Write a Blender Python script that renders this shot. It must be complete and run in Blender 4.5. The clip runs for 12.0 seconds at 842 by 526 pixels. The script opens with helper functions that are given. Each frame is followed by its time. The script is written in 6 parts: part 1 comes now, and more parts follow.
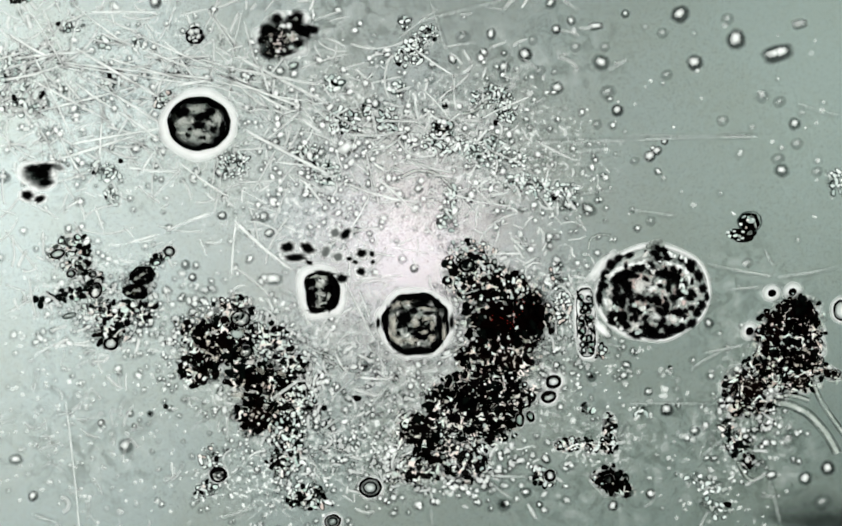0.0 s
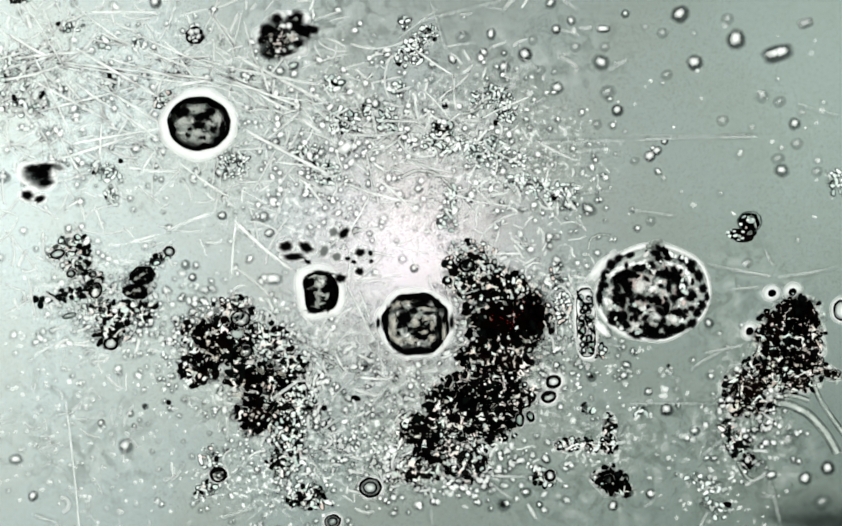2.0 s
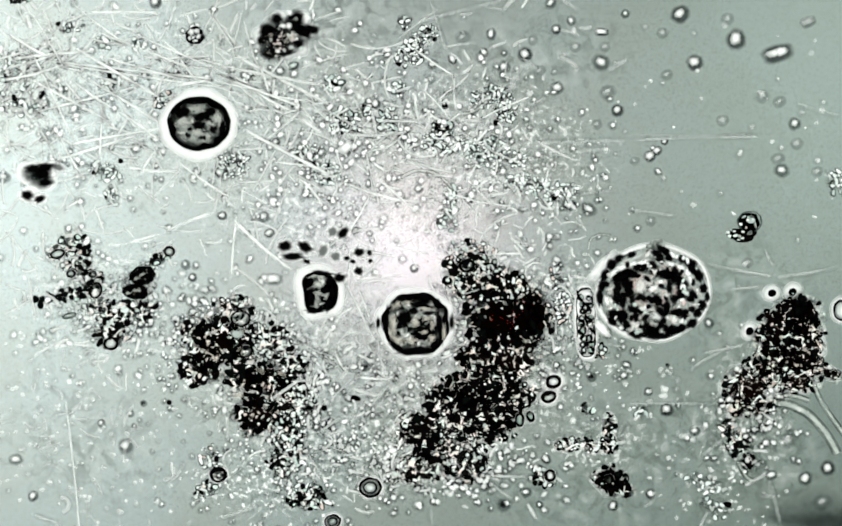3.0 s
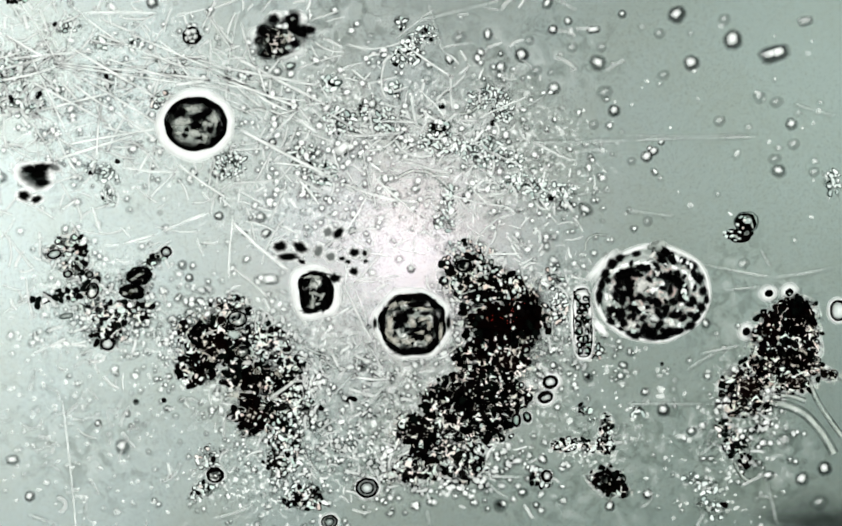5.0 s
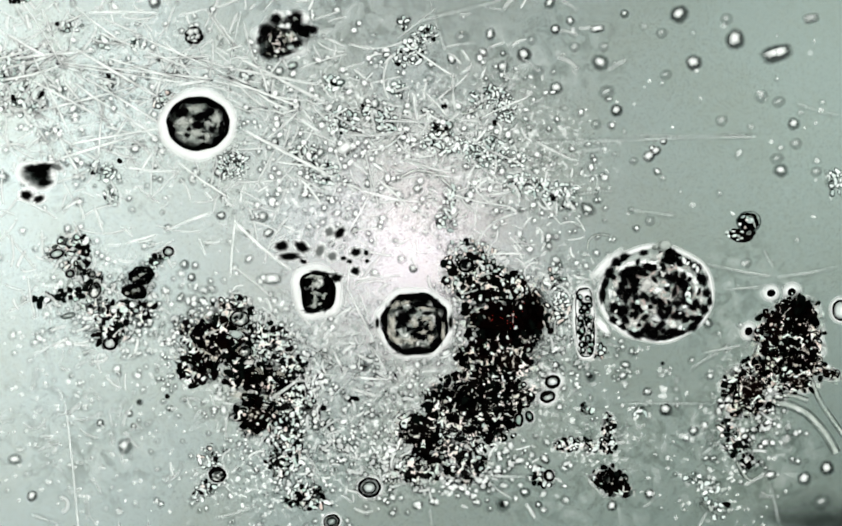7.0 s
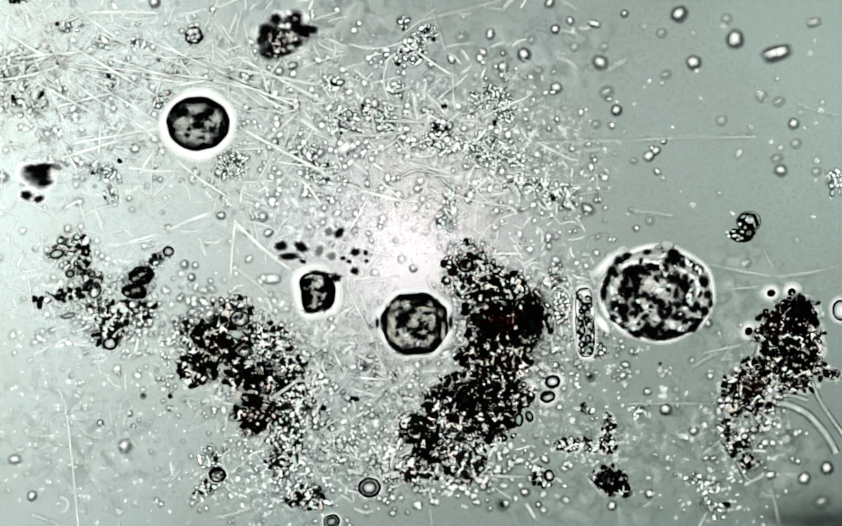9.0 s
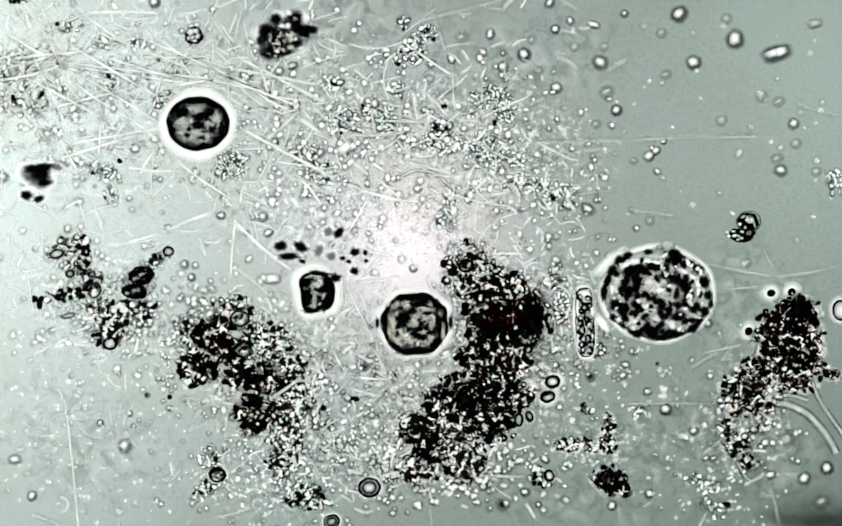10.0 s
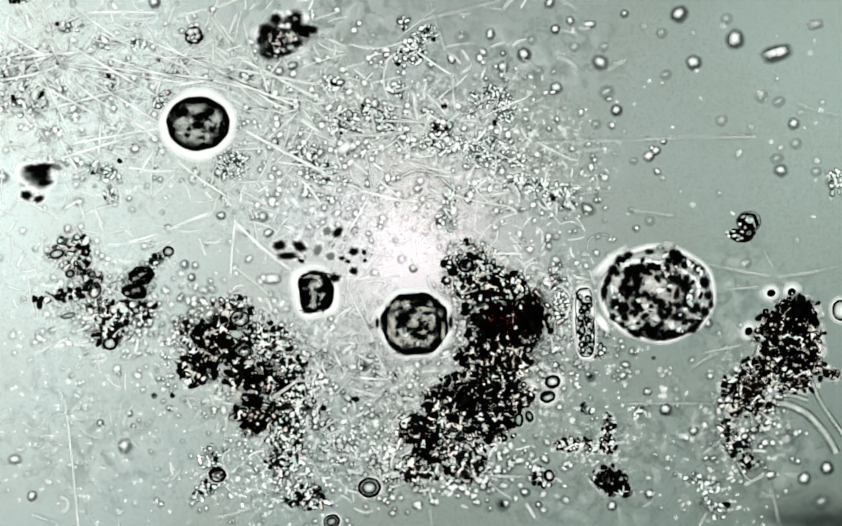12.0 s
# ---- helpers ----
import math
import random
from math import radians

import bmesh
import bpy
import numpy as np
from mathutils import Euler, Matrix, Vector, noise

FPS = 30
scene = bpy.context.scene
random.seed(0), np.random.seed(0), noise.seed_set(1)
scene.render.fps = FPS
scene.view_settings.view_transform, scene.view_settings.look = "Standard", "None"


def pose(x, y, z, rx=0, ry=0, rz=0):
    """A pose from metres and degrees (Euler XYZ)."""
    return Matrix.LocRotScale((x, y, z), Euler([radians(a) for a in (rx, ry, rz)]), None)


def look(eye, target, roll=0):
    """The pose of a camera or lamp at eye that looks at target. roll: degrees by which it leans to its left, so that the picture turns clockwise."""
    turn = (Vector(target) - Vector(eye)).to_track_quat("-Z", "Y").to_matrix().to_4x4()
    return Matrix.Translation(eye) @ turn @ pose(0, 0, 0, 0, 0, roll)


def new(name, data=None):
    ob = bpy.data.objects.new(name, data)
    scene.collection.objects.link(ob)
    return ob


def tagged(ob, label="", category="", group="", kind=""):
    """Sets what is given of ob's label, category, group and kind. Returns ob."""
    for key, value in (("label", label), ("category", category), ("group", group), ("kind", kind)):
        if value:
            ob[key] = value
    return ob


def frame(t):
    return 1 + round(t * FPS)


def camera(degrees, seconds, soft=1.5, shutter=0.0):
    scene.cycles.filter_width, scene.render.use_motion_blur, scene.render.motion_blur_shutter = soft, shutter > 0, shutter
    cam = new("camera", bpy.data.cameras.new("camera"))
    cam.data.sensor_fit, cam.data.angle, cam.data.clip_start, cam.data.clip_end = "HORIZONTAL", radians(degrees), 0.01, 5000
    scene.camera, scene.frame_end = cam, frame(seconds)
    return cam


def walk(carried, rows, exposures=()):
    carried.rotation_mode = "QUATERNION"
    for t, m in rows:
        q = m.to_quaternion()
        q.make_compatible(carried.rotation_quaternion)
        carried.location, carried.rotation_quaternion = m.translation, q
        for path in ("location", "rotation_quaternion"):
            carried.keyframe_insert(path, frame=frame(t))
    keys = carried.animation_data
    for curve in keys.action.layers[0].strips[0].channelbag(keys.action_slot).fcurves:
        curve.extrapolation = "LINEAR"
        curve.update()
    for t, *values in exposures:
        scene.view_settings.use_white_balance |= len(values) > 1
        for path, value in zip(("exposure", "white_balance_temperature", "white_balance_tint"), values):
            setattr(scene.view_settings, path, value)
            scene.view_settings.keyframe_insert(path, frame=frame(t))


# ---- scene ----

# A wet mount on a microscope slide, enlarged ten thousand times: 1 mm here is 0.1 micrometre on the slide.
# Places on the slide are given as (u, v): tenths of a micrometre to the right of and down from the field's corner.
FIELD_W, FIELD_H, LENS = 1568, 980, 16.0
HEIGHT = FIELD_W / 2000 / math.tan(radians(LENS / 2))

cam = camera(LENS, 12.0, soft=1.75)
walk(cam, [
    (0.0, pose(-0.0017, 0, HEIGHT)), (3.2, pose(-0.0017, 0, HEIGHT)), (4.8, pose(0.0043, 0.0006, HEIGHT)),
    (5.0, pose(0.0043, 0.0006, HEIGHT)), (5.4, pose(0, 0, HEIGHT)), (12.0, pose(0, 0, HEIGHT))],
    ((0.0, -0.17), (0.3, -0.15), (0.5, -0.13), (1.0, -0.05), (2.0, -0.01), (3.0, 0.0), (12.0, 0.0)))

# ---------------------------------------------------------------- light
# even fill from all round, added so that pale parts turn white
world = bpy.data.worlds.new("top_fill_light")
scene.world = world
world.use_nodes = True
world.node_tree.nodes["Background"].inputs["Color"].default_value = (0.968, 1.0, 0.957, 1)
world.node_tree.nodes["Background"].inputs["Strength"].default_value = 1.35


def lamp(name, kind, place, energy, colour, size, m=None):
    data = bpy.data.lights.new(name, kind)
    data.energy, data.color = energy, colour
    if kind == "AREA":
        data.shape, data.size = "DISK", size
    else:
        data.shadow_soft_size = size
    ob = new(name, data)
    ob.matrix_world = m or Matrix.Translation(place)
    return ob


# four wide lamps, cooler and greener, added to fit the uneven backlight, and the filament, all under the opal disc
lamp("backlight_fill", "AREA", (-0.92, 0.28, -0.9), 8.2, (0.935, 1.0, 0.98), 0.7, look((-0.92, 0.28, -0.9), (-0.92, 0.28, 0)))
lamp("backlight_fill", "AREA", (-1.0, -0.7, -1.0), 2.9, (0.90, 1.0, 0.965), 0.6, look((-1.0, -0.7, -1.0), (-1.0, -0.7, 0)))
lamp("backlight_fill", "AREA", (0.94, 0.42, -1.0), 4.25, (0.84, 1.0, 0.905), 0.7, look((0.94, 0.42, -1.0), (0.94, 0.42, 0)))
lamp("backlight_fill", "AREA", (0.20, -0.60, -1.1), 1.2, (0.66, 1.0, 0.76), 0.7, look((0.20, -0.60, -1.1), (0.20, -0.60, 0)))
lamp("filament_lamp", "POINT", (-0.024, 0.030, -0.235), 1.12, (1.0, 0.73, 0.83), 0.05)


# ---------------------------------------------------------------- materials
def shader(name, low, high, rough=0.6, scale=40.0, gloss=0.1, contrast=(0.35, 0.65), per="object", bump=0.0):
    """Two colours mixed by grain at two scales and by the piece's own random value."""
    m = bpy.data.materials.new(name)
    m.use_nodes = True
    t = m.node_tree
    b = t.nodes["Principled BSDF"]
    b.inputs["Roughness"].default_value = rough
    b.inputs["Specular IOR Level"].default_value = gloss
    co = t.nodes.new("ShaderNodeTexCoord")
    fine, coarse = t.nodes.new("ShaderNodeTexNoise"), t.nodes.new("ShaderNodeTexNoise")
    fine.inputs["Scale"].default_value, coarse.inputs["Scale"].default_value = scale * 4, scale
    fine.inputs["Detail"].default_value = coarse.inputs["Detail"].default_value = 2
    geo = t.nodes.new("ShaderNodeNewGeometry")
    t.links.new(geo.outputs["Position"], fine.inputs["Vector"])
    t.links.new(geo.outputs["Position"], coarse.inputs["Vector"])
    if per == "object":
        info = t.nodes.new("ShaderNodeObjectInfo")
        rnd = info.outputs["Random"]
    else:
        rnd = geo.outputs["Random Per Island"]
    a = t.nodes.new("ShaderNodeMath"); a.operation = "MULTIPLY_ADD"
    t.links.new(fine.outputs["Fac"], a.inputs[0]); a.inputs[1].default_value = 0.4
    t.links.new(coarse.outputs["Fac"], a.inputs[2])
    c = t.nodes.new("ShaderNodeMath"); c.operation = "MULTIPLY_ADD"
    t.links.new(rnd, c.inputs[0]); c.inputs[1].default_value = 0.5
    t.links.new(a.outputs[0], c.inputs[2])
    r = t.nodes.new("ShaderNodeMapRange")
    r.inputs["From Min"].default_value, r.inputs["From Max"].default_value = contrast[0] + 0.45, contrast[1] + 0.45
    t.links.new(c.outputs[0], r.inputs["Value"])
    mix = t.nodes.new("ShaderNodeMix"); mix.data_type = "RGBA"
    mix.inputs["A"].default_value, mix.inputs["B"].default_value = (*low, 1), (*high, 1)
    t.links.new(r.outputs["Result"], mix.inputs["Factor"])
    t.links.new(mix.outputs["Result"], b.inputs["Base Color"])
    if bump:
        bp = t.nodes.new("ShaderNodeBump")
        bp.inputs["Strength"].default_value, bp.inputs["Distance"].default_value = bump, 0.003
        t.links.new(a.outputs[0], bp.inputs["Height"])
        t.links.new(bp.outputs["Normal"], b.inputs["Normal"])
    return m


def speckled(name, low, high, speck, scale=105.0, cut_at=0.57):
    """Dark pigment strewn with small bright points, painted in pale colour where light would come through."""
    m = shader(name, low, high, 0.8, 30, 0.0)
    t = m.node_tree
    b = t.nodes["Principled BSDF"]
    geo, n = t.nodes.new("ShaderNodeNewGeometry"), t.nodes.new("ShaderNodeTexNoise")
    n.inputs["Scale"].default_value, n.inputs["Detail"].default_value, n.inputs["Distortion"].default_value = scale, 2.5, 0.7
    t.links.new(geo.outputs["Position"], n.inputs["Vector"])
    r = t.nodes.new("ShaderNodeMapRange")
    r.inputs["From Min"].default_value, r.inputs["From Max"].default_value = cut_at, cut_at + 0.07
    t.links.new(n.outputs["Fac"], r.inputs["Value"])
    mix = t.nodes.new("ShaderNodeMix"); mix.data_type = "RGBA"
    mix.inputs["B"].default_value = (*speck, 1)
    was = b.inputs["Base Color"].links[0].from_socket
    t.links.new(was, mix.inputs["A"])
    t.links.new(r.outputs["Result"], mix.inputs["Factor"])
    t.links.new(mix.outputs["Result"], b.inputs["Base Color"])
    return m


def jelly(name, colour, top=1.0, attribute=True, patchy=0.0, scale=60.0):
    """A soft-edged film, opaque where it is dense and clear where it is thin; it also paints halos and soft shade."""
    m = bpy.data.materials.new(name)
    m.use_nodes = True
    t = m.node_tree
    t.nodes.remove(t.nodes["Principled BSDF"])
    out = t.nodes["Material Output"]
    d, clear, mix = t.nodes.new("ShaderNodeBsdfDiffuse"), t.nodes.new("ShaderNodeBsdfTransparent"), t.nodes.new("ShaderNodeMixShader")
    d.inputs["Color"].default_value = (*colour, 1)
    geo, n = t.nodes.new("ShaderNodeNewGeometry"), t.nodes.new("ShaderNodeTexNoise")
    n.inputs["Scale"].default_value, n.inputs["Detail"].default_value = scale, 3
    t.links.new(geo.outputs["Position"], n.inputs["Vector"])
    r = t.nodes.new("ShaderNodeMapRange")
    r.inputs["From Min"].default_value, r.inputs["From Max"].default_value = 0.35, 0.65
    r.inputs["To Min"].default_value, r.inputs["To Max"].default_value = top * (1 - patchy), top
    t.links.new(n.outputs["Fac"], r.inputs["Value"])
    fac = r.outputs["Result"]
    if attribute:
        a, mul = t.nodes.new("ShaderNodeAttribute"), t.nodes.new("ShaderNodeMath")
        a.attribute_name, mul.operation = "thickness", "MULTIPLY"
        t.links.new(a.outputs["Fac"], mul.inputs[0])
        t.links.new(fac, mul.inputs[1])
        fac = mul.outputs[0]
    t.links.new(fac, mix.inputs["Fac"])
    t.links.new(clear.outputs[0], mix.inputs[1])
    t.links.new(d.outputs[0], mix.inputs[2])
    t.links.new(mix.outputs[0], out.inputs["Surface"])
    return m


def opal():
    """Opal glass: scatters the light that falls on it from below; faintly cloudy."""
    m = bpy.data.materials.new("opal_glass")
    m.use_nodes = True
    t = m.node_tree
    t.nodes.remove(t.nodes["Principled BSDF"])
    tr = t.nodes.new("ShaderNodeBsdfTranslucent")
    geo = t.nodes.new("ShaderNodeNewGeometry")
    big, small = t.nodes.new("ShaderNodeTexNoise"), t.nodes.new("ShaderNodeTexNoise")
    big.inputs["Scale"].default_value, small.inputs["Scale"].default_value = 5, 90
    big.inputs["Detail"].default_value = small.inputs["Detail"].default_value = 4
    add = t.nodes.new("ShaderNodeMath"); add.operation = "MULTIPLY_ADD"; add.inputs[1].default_value = 0.6
    t.links.new(geo.outputs["Position"], big.inputs["Vector"])
    t.links.new(geo.outputs["Position"], small.inputs["Vector"])
    t.links.new(small.outputs["Fac"], add.inputs[0]); t.links.new(big.outputs["Fac"], add.inputs[2])
    ramp = t.nodes.new("ShaderNodeValToRGB")
    ramp.color_ramp.elements[0].position, ramp.color_ramp.elements[1].position = 0.4, 0.95
    ramp.color_ramp.elements[0].color, ramp.color_ramp.elements[1].color = (0.785, 0.790, 0.735, 1), (0.845, 0.888, 0.888, 1)
    t.links.new(add.outputs[0], ramp.inputs["Fac"])
    t.links.new(ramp.outputs["Color"], tr.inputs["Color"])
    t.links.new(tr.outputs[0], t.nodes["Material Output"].inputs["Surface"])
    return m


def clear_glass():
    m = bpy.data.materials.new("slide_glass")
    m.use_nodes = True
    b = m.node_tree.nodes["Principled BSDF"]
    b.inputs["Base Color"].default_value = (0.97, 1.0, 0.99, 1)
    b.inputs["Transmission Weight"].default_value, b.inputs["Roughness"].default_value, b.inputs["IOR"].default_value = 1.0, 0.0, 1.1
    return m


OPAL, GLASS = opal(), clear_glass()
METAL = shader("black_anodised_metal", (0.02, 0.02, 0.02), (0.04, 0.04, 0.04), 0.5, 5)
# plain white; on granules it stands in for light gathered by refraction
WHITE = shader("plain_bright_white", (0.70, 0.76, 0.74), (0.92, 0.95, 0.94), 0.5, 60, 0.2)
PALE = shader("pale_grey_jelly", (0.42, 0.50, 0.48), (0.72, 0.78, 0.76), 0.5, 60)
RIM = shader("grey_green_rim", (0.05, 0.07, 0.065), (0.20, 0.24, 0.225), 0.6, 50)
RIM_BLACK = shader("black_rim", (0.0015, 0.002, 0.002), (0.02, 0.026, 0.024), 0.7, 50, 0.0)
BLACK = shader("black_pigment", (0.0004, 0.0004, 0.0004), (0.0018, 0.0014, 0.0013), 0.8, 40, 0.0)
BROWN = shader("red_brown_pigment", (0.0004, 0.0003, 0.0003), (0.0022, 0.0009, 0.0008), 0.8, 26, 0.0, bump=0.3)
BLACK_SPECKLED = speckled("black_pigment_with_points", (0.0004, 0.0004, 0.0004), (0.0018, 0.0014, 0.0013), (0.80, 0.78, 0.72), 88.0, 0.585)
BLACK_SOLID = speckled("solid_black_pigment", (0.0004, 0.0004, 0.0004), (0.0018, 0.0014, 0.0013), (0.56, 0.54, 0.49), 80, 0.625)
BROWN_SOLID = speckled("solid_brown_pigment", (0.0004, 0.0002, 0.0002), (0.0016, 0.0006, 0.0005), (0.34, 0.24, 0.19), 95, 0.70)
BROWN_SPECKLED = speckled("brown_pigment_with_points", (0.0005, 0.0003, 0.0003), (0.003, 0.0014, 0.0011), (0.76, 0.70, 0.63), 84, 0.575)
DARKTEAL = shader("dark_teal_grain", (0.0006, 0.001, 0.0008), (0.002, 0.0032, 0.0026), 0.7, 50, 0.0)
TINTED = shader("tinted_bright_grain", (0.66, 0.55, 0.51), (0.90, 0.87, 0.84), 0.5, 45, 0.1)
TEAL = shader("teal_bright_grain", (0.46, 0.60, 0.54), (0.80, 0.90, 0.86), 0.5, 45, 0.1)
OLIVE = shader("olive_brown_body", (0.002, 0.003, 0.002), (0.035, 0.034, 0.024), 0.7, 26, 0.0, (0.38, 0.66))
MOTTLED = shader("mottled_cell_body", (0.03, 0.04, 0.037), (0.52, 0.58, 0.55), 0.6, 24, 0.1, (0.36, 0.62))
BODY = shader("pale_cell_body", (0.34, 0.40, 0.38), (0.70, 0.75, 0.72), 0.6, 22, 0.1)
GREY_SOFT = shader("smoky_grey_body", (0.05, 0.06, 0.055), (0.42, 0.46, 0.43), 0.6, 34, 0.0, (0.30, 0.62))
# white films that paint the bright optical halos and fringes; also some white bodies
HALO = jelly("white_halo_and_body", (0.98, 0.99, 0.985), 1.0)
FRINGE_GLOW = jelly("clump_fringe_glow", (0.96, 0.98, 0.97), 0.85, patchy=0.6, scale=75)
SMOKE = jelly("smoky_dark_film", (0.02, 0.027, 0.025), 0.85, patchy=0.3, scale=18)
BLACK_JELLY = jelly("black_soft_body", (0.001, 0.001, 0.001), 1.0, patchy=0.0, scale=90)
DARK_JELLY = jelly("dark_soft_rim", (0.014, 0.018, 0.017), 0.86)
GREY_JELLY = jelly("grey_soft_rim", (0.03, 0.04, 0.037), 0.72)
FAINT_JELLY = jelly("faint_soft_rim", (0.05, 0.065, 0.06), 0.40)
SPECK_SHADE = jelly("speck_soft_shade", (0.02, 0.027, 0.025), 0.58, patchy=0.7, scale=22)
SPECK_FAINT = jelly("speck_faint_white", (0.95, 0.97, 0.96), 0.62, patchy=0.75, scale=30)
SPECK_RIM_FAINT = jelly("speck_faint_rim", (0.05, 0.06, 0.055), 0.16)
SPECK = jelly("speck_soft_white", (0.96, 0.98, 0.97), 1.0, patchy=0.65, scale=30)
PEARL = jelly("pearly_white", (0.97, 0.98, 0.975), 1.0, patchy=0.15, scale=30)
PEARL_RIM = jelly("pearl_dark_rim", (0.012, 0.016, 0.015), 0.66, patchy=0.6, scale=22)
THREAD_CORE = jelly("bent_thread_white", (0.96, 0.98, 0.97), 1.0, patchy=0.3, scale=30)
THREAD_RIM = jelly("bent_thread_rim", (0.05, 0.06, 0.056), 0.17, patchy=0.6, scale=22)
HEAP_SHADE = jelly("heap_gap_shade", (0.03, 0.038, 0.035), 0.5, patchy=0.5, scale=60)
THIN_JELLY = jelly("thin_white_soft_body", (0.95, 0.97, 0.96), 0.36)
WALL_FILM = jelly("grey_wall_film", (0.02, 0.025, 0.023), 0.85, patchy=0.8, scale=30)
TAN_VACUOLE = jelly("tan_vacuole", (0.60, 0.57, 0.50), 0.85, patchy=0.5, scale=90)
GREY_VACUOLE = jelly("grey_vacuole", (0.50, 0.52, 0.48), 0.88, patchy=0.5, scale=90)
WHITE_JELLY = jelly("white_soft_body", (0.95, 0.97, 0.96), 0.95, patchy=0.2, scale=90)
SAP_JELLY = jelly("greenish_soft_body", (0.72, 0.82, 0.78), 0.9, patchy=0.35, scale=90)
PINK_JELLY = jelly("pinkish_soft_body", (0.80, 0.79, 0.76), 0.9, patchy=0.35, scale=90)


def biofilm(name="painted_relief_film", scale=105, detail=2.5, twist=0.8, bands=(((0.07, 0.09, 0.085), 0.47, 0.36, 0.36), ((0.96, 0.98, 0.97), 0.54, 0.64, 0.75)), tint=0.0):
    """A thin film whose noise colours paint relief: bright folds and dark furrows with clear water between them."""
    m = bpy.data.materials.new(name)
    m.use_nodes = True
    t = m.node_tree
    t.nodes.remove(t.nodes["Principled BSDF"])
    geo, n, a = t.nodes.new("ShaderNodeNewGeometry"), t.nodes.new("ShaderNodeTexNoise"), t.nodes.new("ShaderNodeAttribute")
    n.inputs["Scale"].default_value, n.inputs["Detail"].default_value, n.inputs["Distortion"].default_value = scale, detail, twist
    t.links.new(geo.outputs["Position"], n.inputs["Vector"])
    a.attribute_name = "thickness"
    last = None
    clear = t.nodes.new("ShaderNodeBsdfTransparent").outputs[0]
    for colour, lo, hi, top in bands:
        r = t.nodes.new("ShaderNodeMapRange")
        for key, value in (("From Min", lo), ("From Max", hi), ("To Max", top)):
            r.inputs[key].default_value = value
        t.links.new(n.outputs["Fac"], r.inputs["Value"])
        mul, d, mix = t.nodes.new("ShaderNodeMath"), t.nodes.new("ShaderNodeBsdfDiffuse"), t.nodes.new("ShaderNodeMixShader")
        mul.operation = "MULTIPLY"
        t.links.new(r.outputs["Result"], mul.inputs[0])
        t.links.new(a.outputs["Fac"], mul.inputs[1])
        d.inputs["Color"].default_value = (*colour, 1)
        # pink to green drift of the bright colour imitates lens colour fringes
        if tint and colour[1] > 0.5:
            hue, ramp = t.nodes.new("ShaderNodeTexNoise"), t.nodes.new("ShaderNodeValToRGB")
            hue.inputs["Scale"].default_value, hue.inputs["Detail"].default_value = 62, 1.0
            t.links.new(geo.outputs["Position"], hue.inputs["Vector"])
            t.links.new(hue.outputs["Fac"], ramp.inputs["Fac"])
            low, high = ramp.color_ramp.elements
            low.position, high.position = 0.38, 0.62
            low.color = (colour[0] * (1 - 0.22 * tint), colour[1], colour[2] * (1 - 0.06 * tint), 1)
            high.color = (min(1, colour[0] * (1 + 0.05 * tint)), colour[1] * (1 - 0.20 * tint), colour[2] * (1 - 0.22 * tint), 1)
            t.links.new(ramp.outputs["Color"], d.inputs["Color"])
        t.links.new(mul.outputs[0], mix.inputs["Fac"])
        t.links.new(last or clear, mix.inputs[1])
        t.links.new(d.outputs[0], mix.inputs[2])
        last = mix.outputs[0]
    t.links.new(last, t.nodes["Material Output"].inputs["Surface"])
    return m


BIOFILM = biofilm()
CYTOPLASM = biofilm("mottled_cytoplasm", 78, 2.5, 0.8, (((0.004, 0.005, 0.005), 0.46, 0.38, 0.9), ((0.70, 0.72, 0.68), 0.54, 0.66, 0.7)))
CYTOPLASM_FINE = biofilm("granular_cytoplasm", 78, 2.5, 0.8, (((0.002, 0.0025, 0.0025), 0.49, 0.44, 1.0), ((0.92, 0.93, 0.90), 0.54, 0.62, 0.9)))
CYTOPLASM_SOFT = biofilm("soft_cytoplasm", 62, 2.0, 0.6, (((0.012, 0.014, 0.013), 0.50, 0.38, 0.85), ((0.92, 0.90, 0.87), 0.52, 0.62, 0.9)), 0.7)
CRUST = biofilm("grainy_crust", 95, 2.5, 0.8, (((0.003, 0.003, 0.0025), 0.545, 0.47, 1.0), ((0.92, 0.92, 0.88), 0.54, 0.595, 1.0)), 0.5)
CRUST_DARK = biofilm("dark_grainy_crust", 95, 2.5, 0.8, (((0.002, 0.0015, 0.001), 0.565, 0.50, 1.0), ((0.92, 0.88, 0.81), 0.56, 0.61, 1.0)), 0.6)
LIGHT_FLECKS = biofilm("painted_light_flecks", 76, 3.0, 1.1, (((0.93, 0.93, 0.90), 0.61, 0.645, 1.0),), 0.5)
PALE_CRUST = biofilm("pale_grainy_crust", 110, 2.5, 0.8, (((0.012, 0.015, 0.014), 0.50, 0.42, 0.92), ((0.96, 0.98, 0.97), 0.56, 0.62, 0.66)))
NEEDLE = jelly("needle_white", (0.95, 0.97, 0.96), 1.0, True, 0.6, 20)
FAINT_TUBE = jelly("faint_tube", (0.72, 0.76, 0.71), 0.55, False, 0.6, 40)
FAINT_EDGE = jelly("faint_tube_edge", (0.03, 0.04, 0.035), 0.62, False, 0.6, 30)
DIM_NEEDLE = jelly("needle_dim", (0.84, 0.88, 0.86), 0.48, True, 0.8, 14)
# dark strips that paint the shaded flank of a needle
NEEDLE_SHADE = jelly("needle_side_shade", (0.12, 0.145, 0.137), 0.14, True, 0.8, 14)
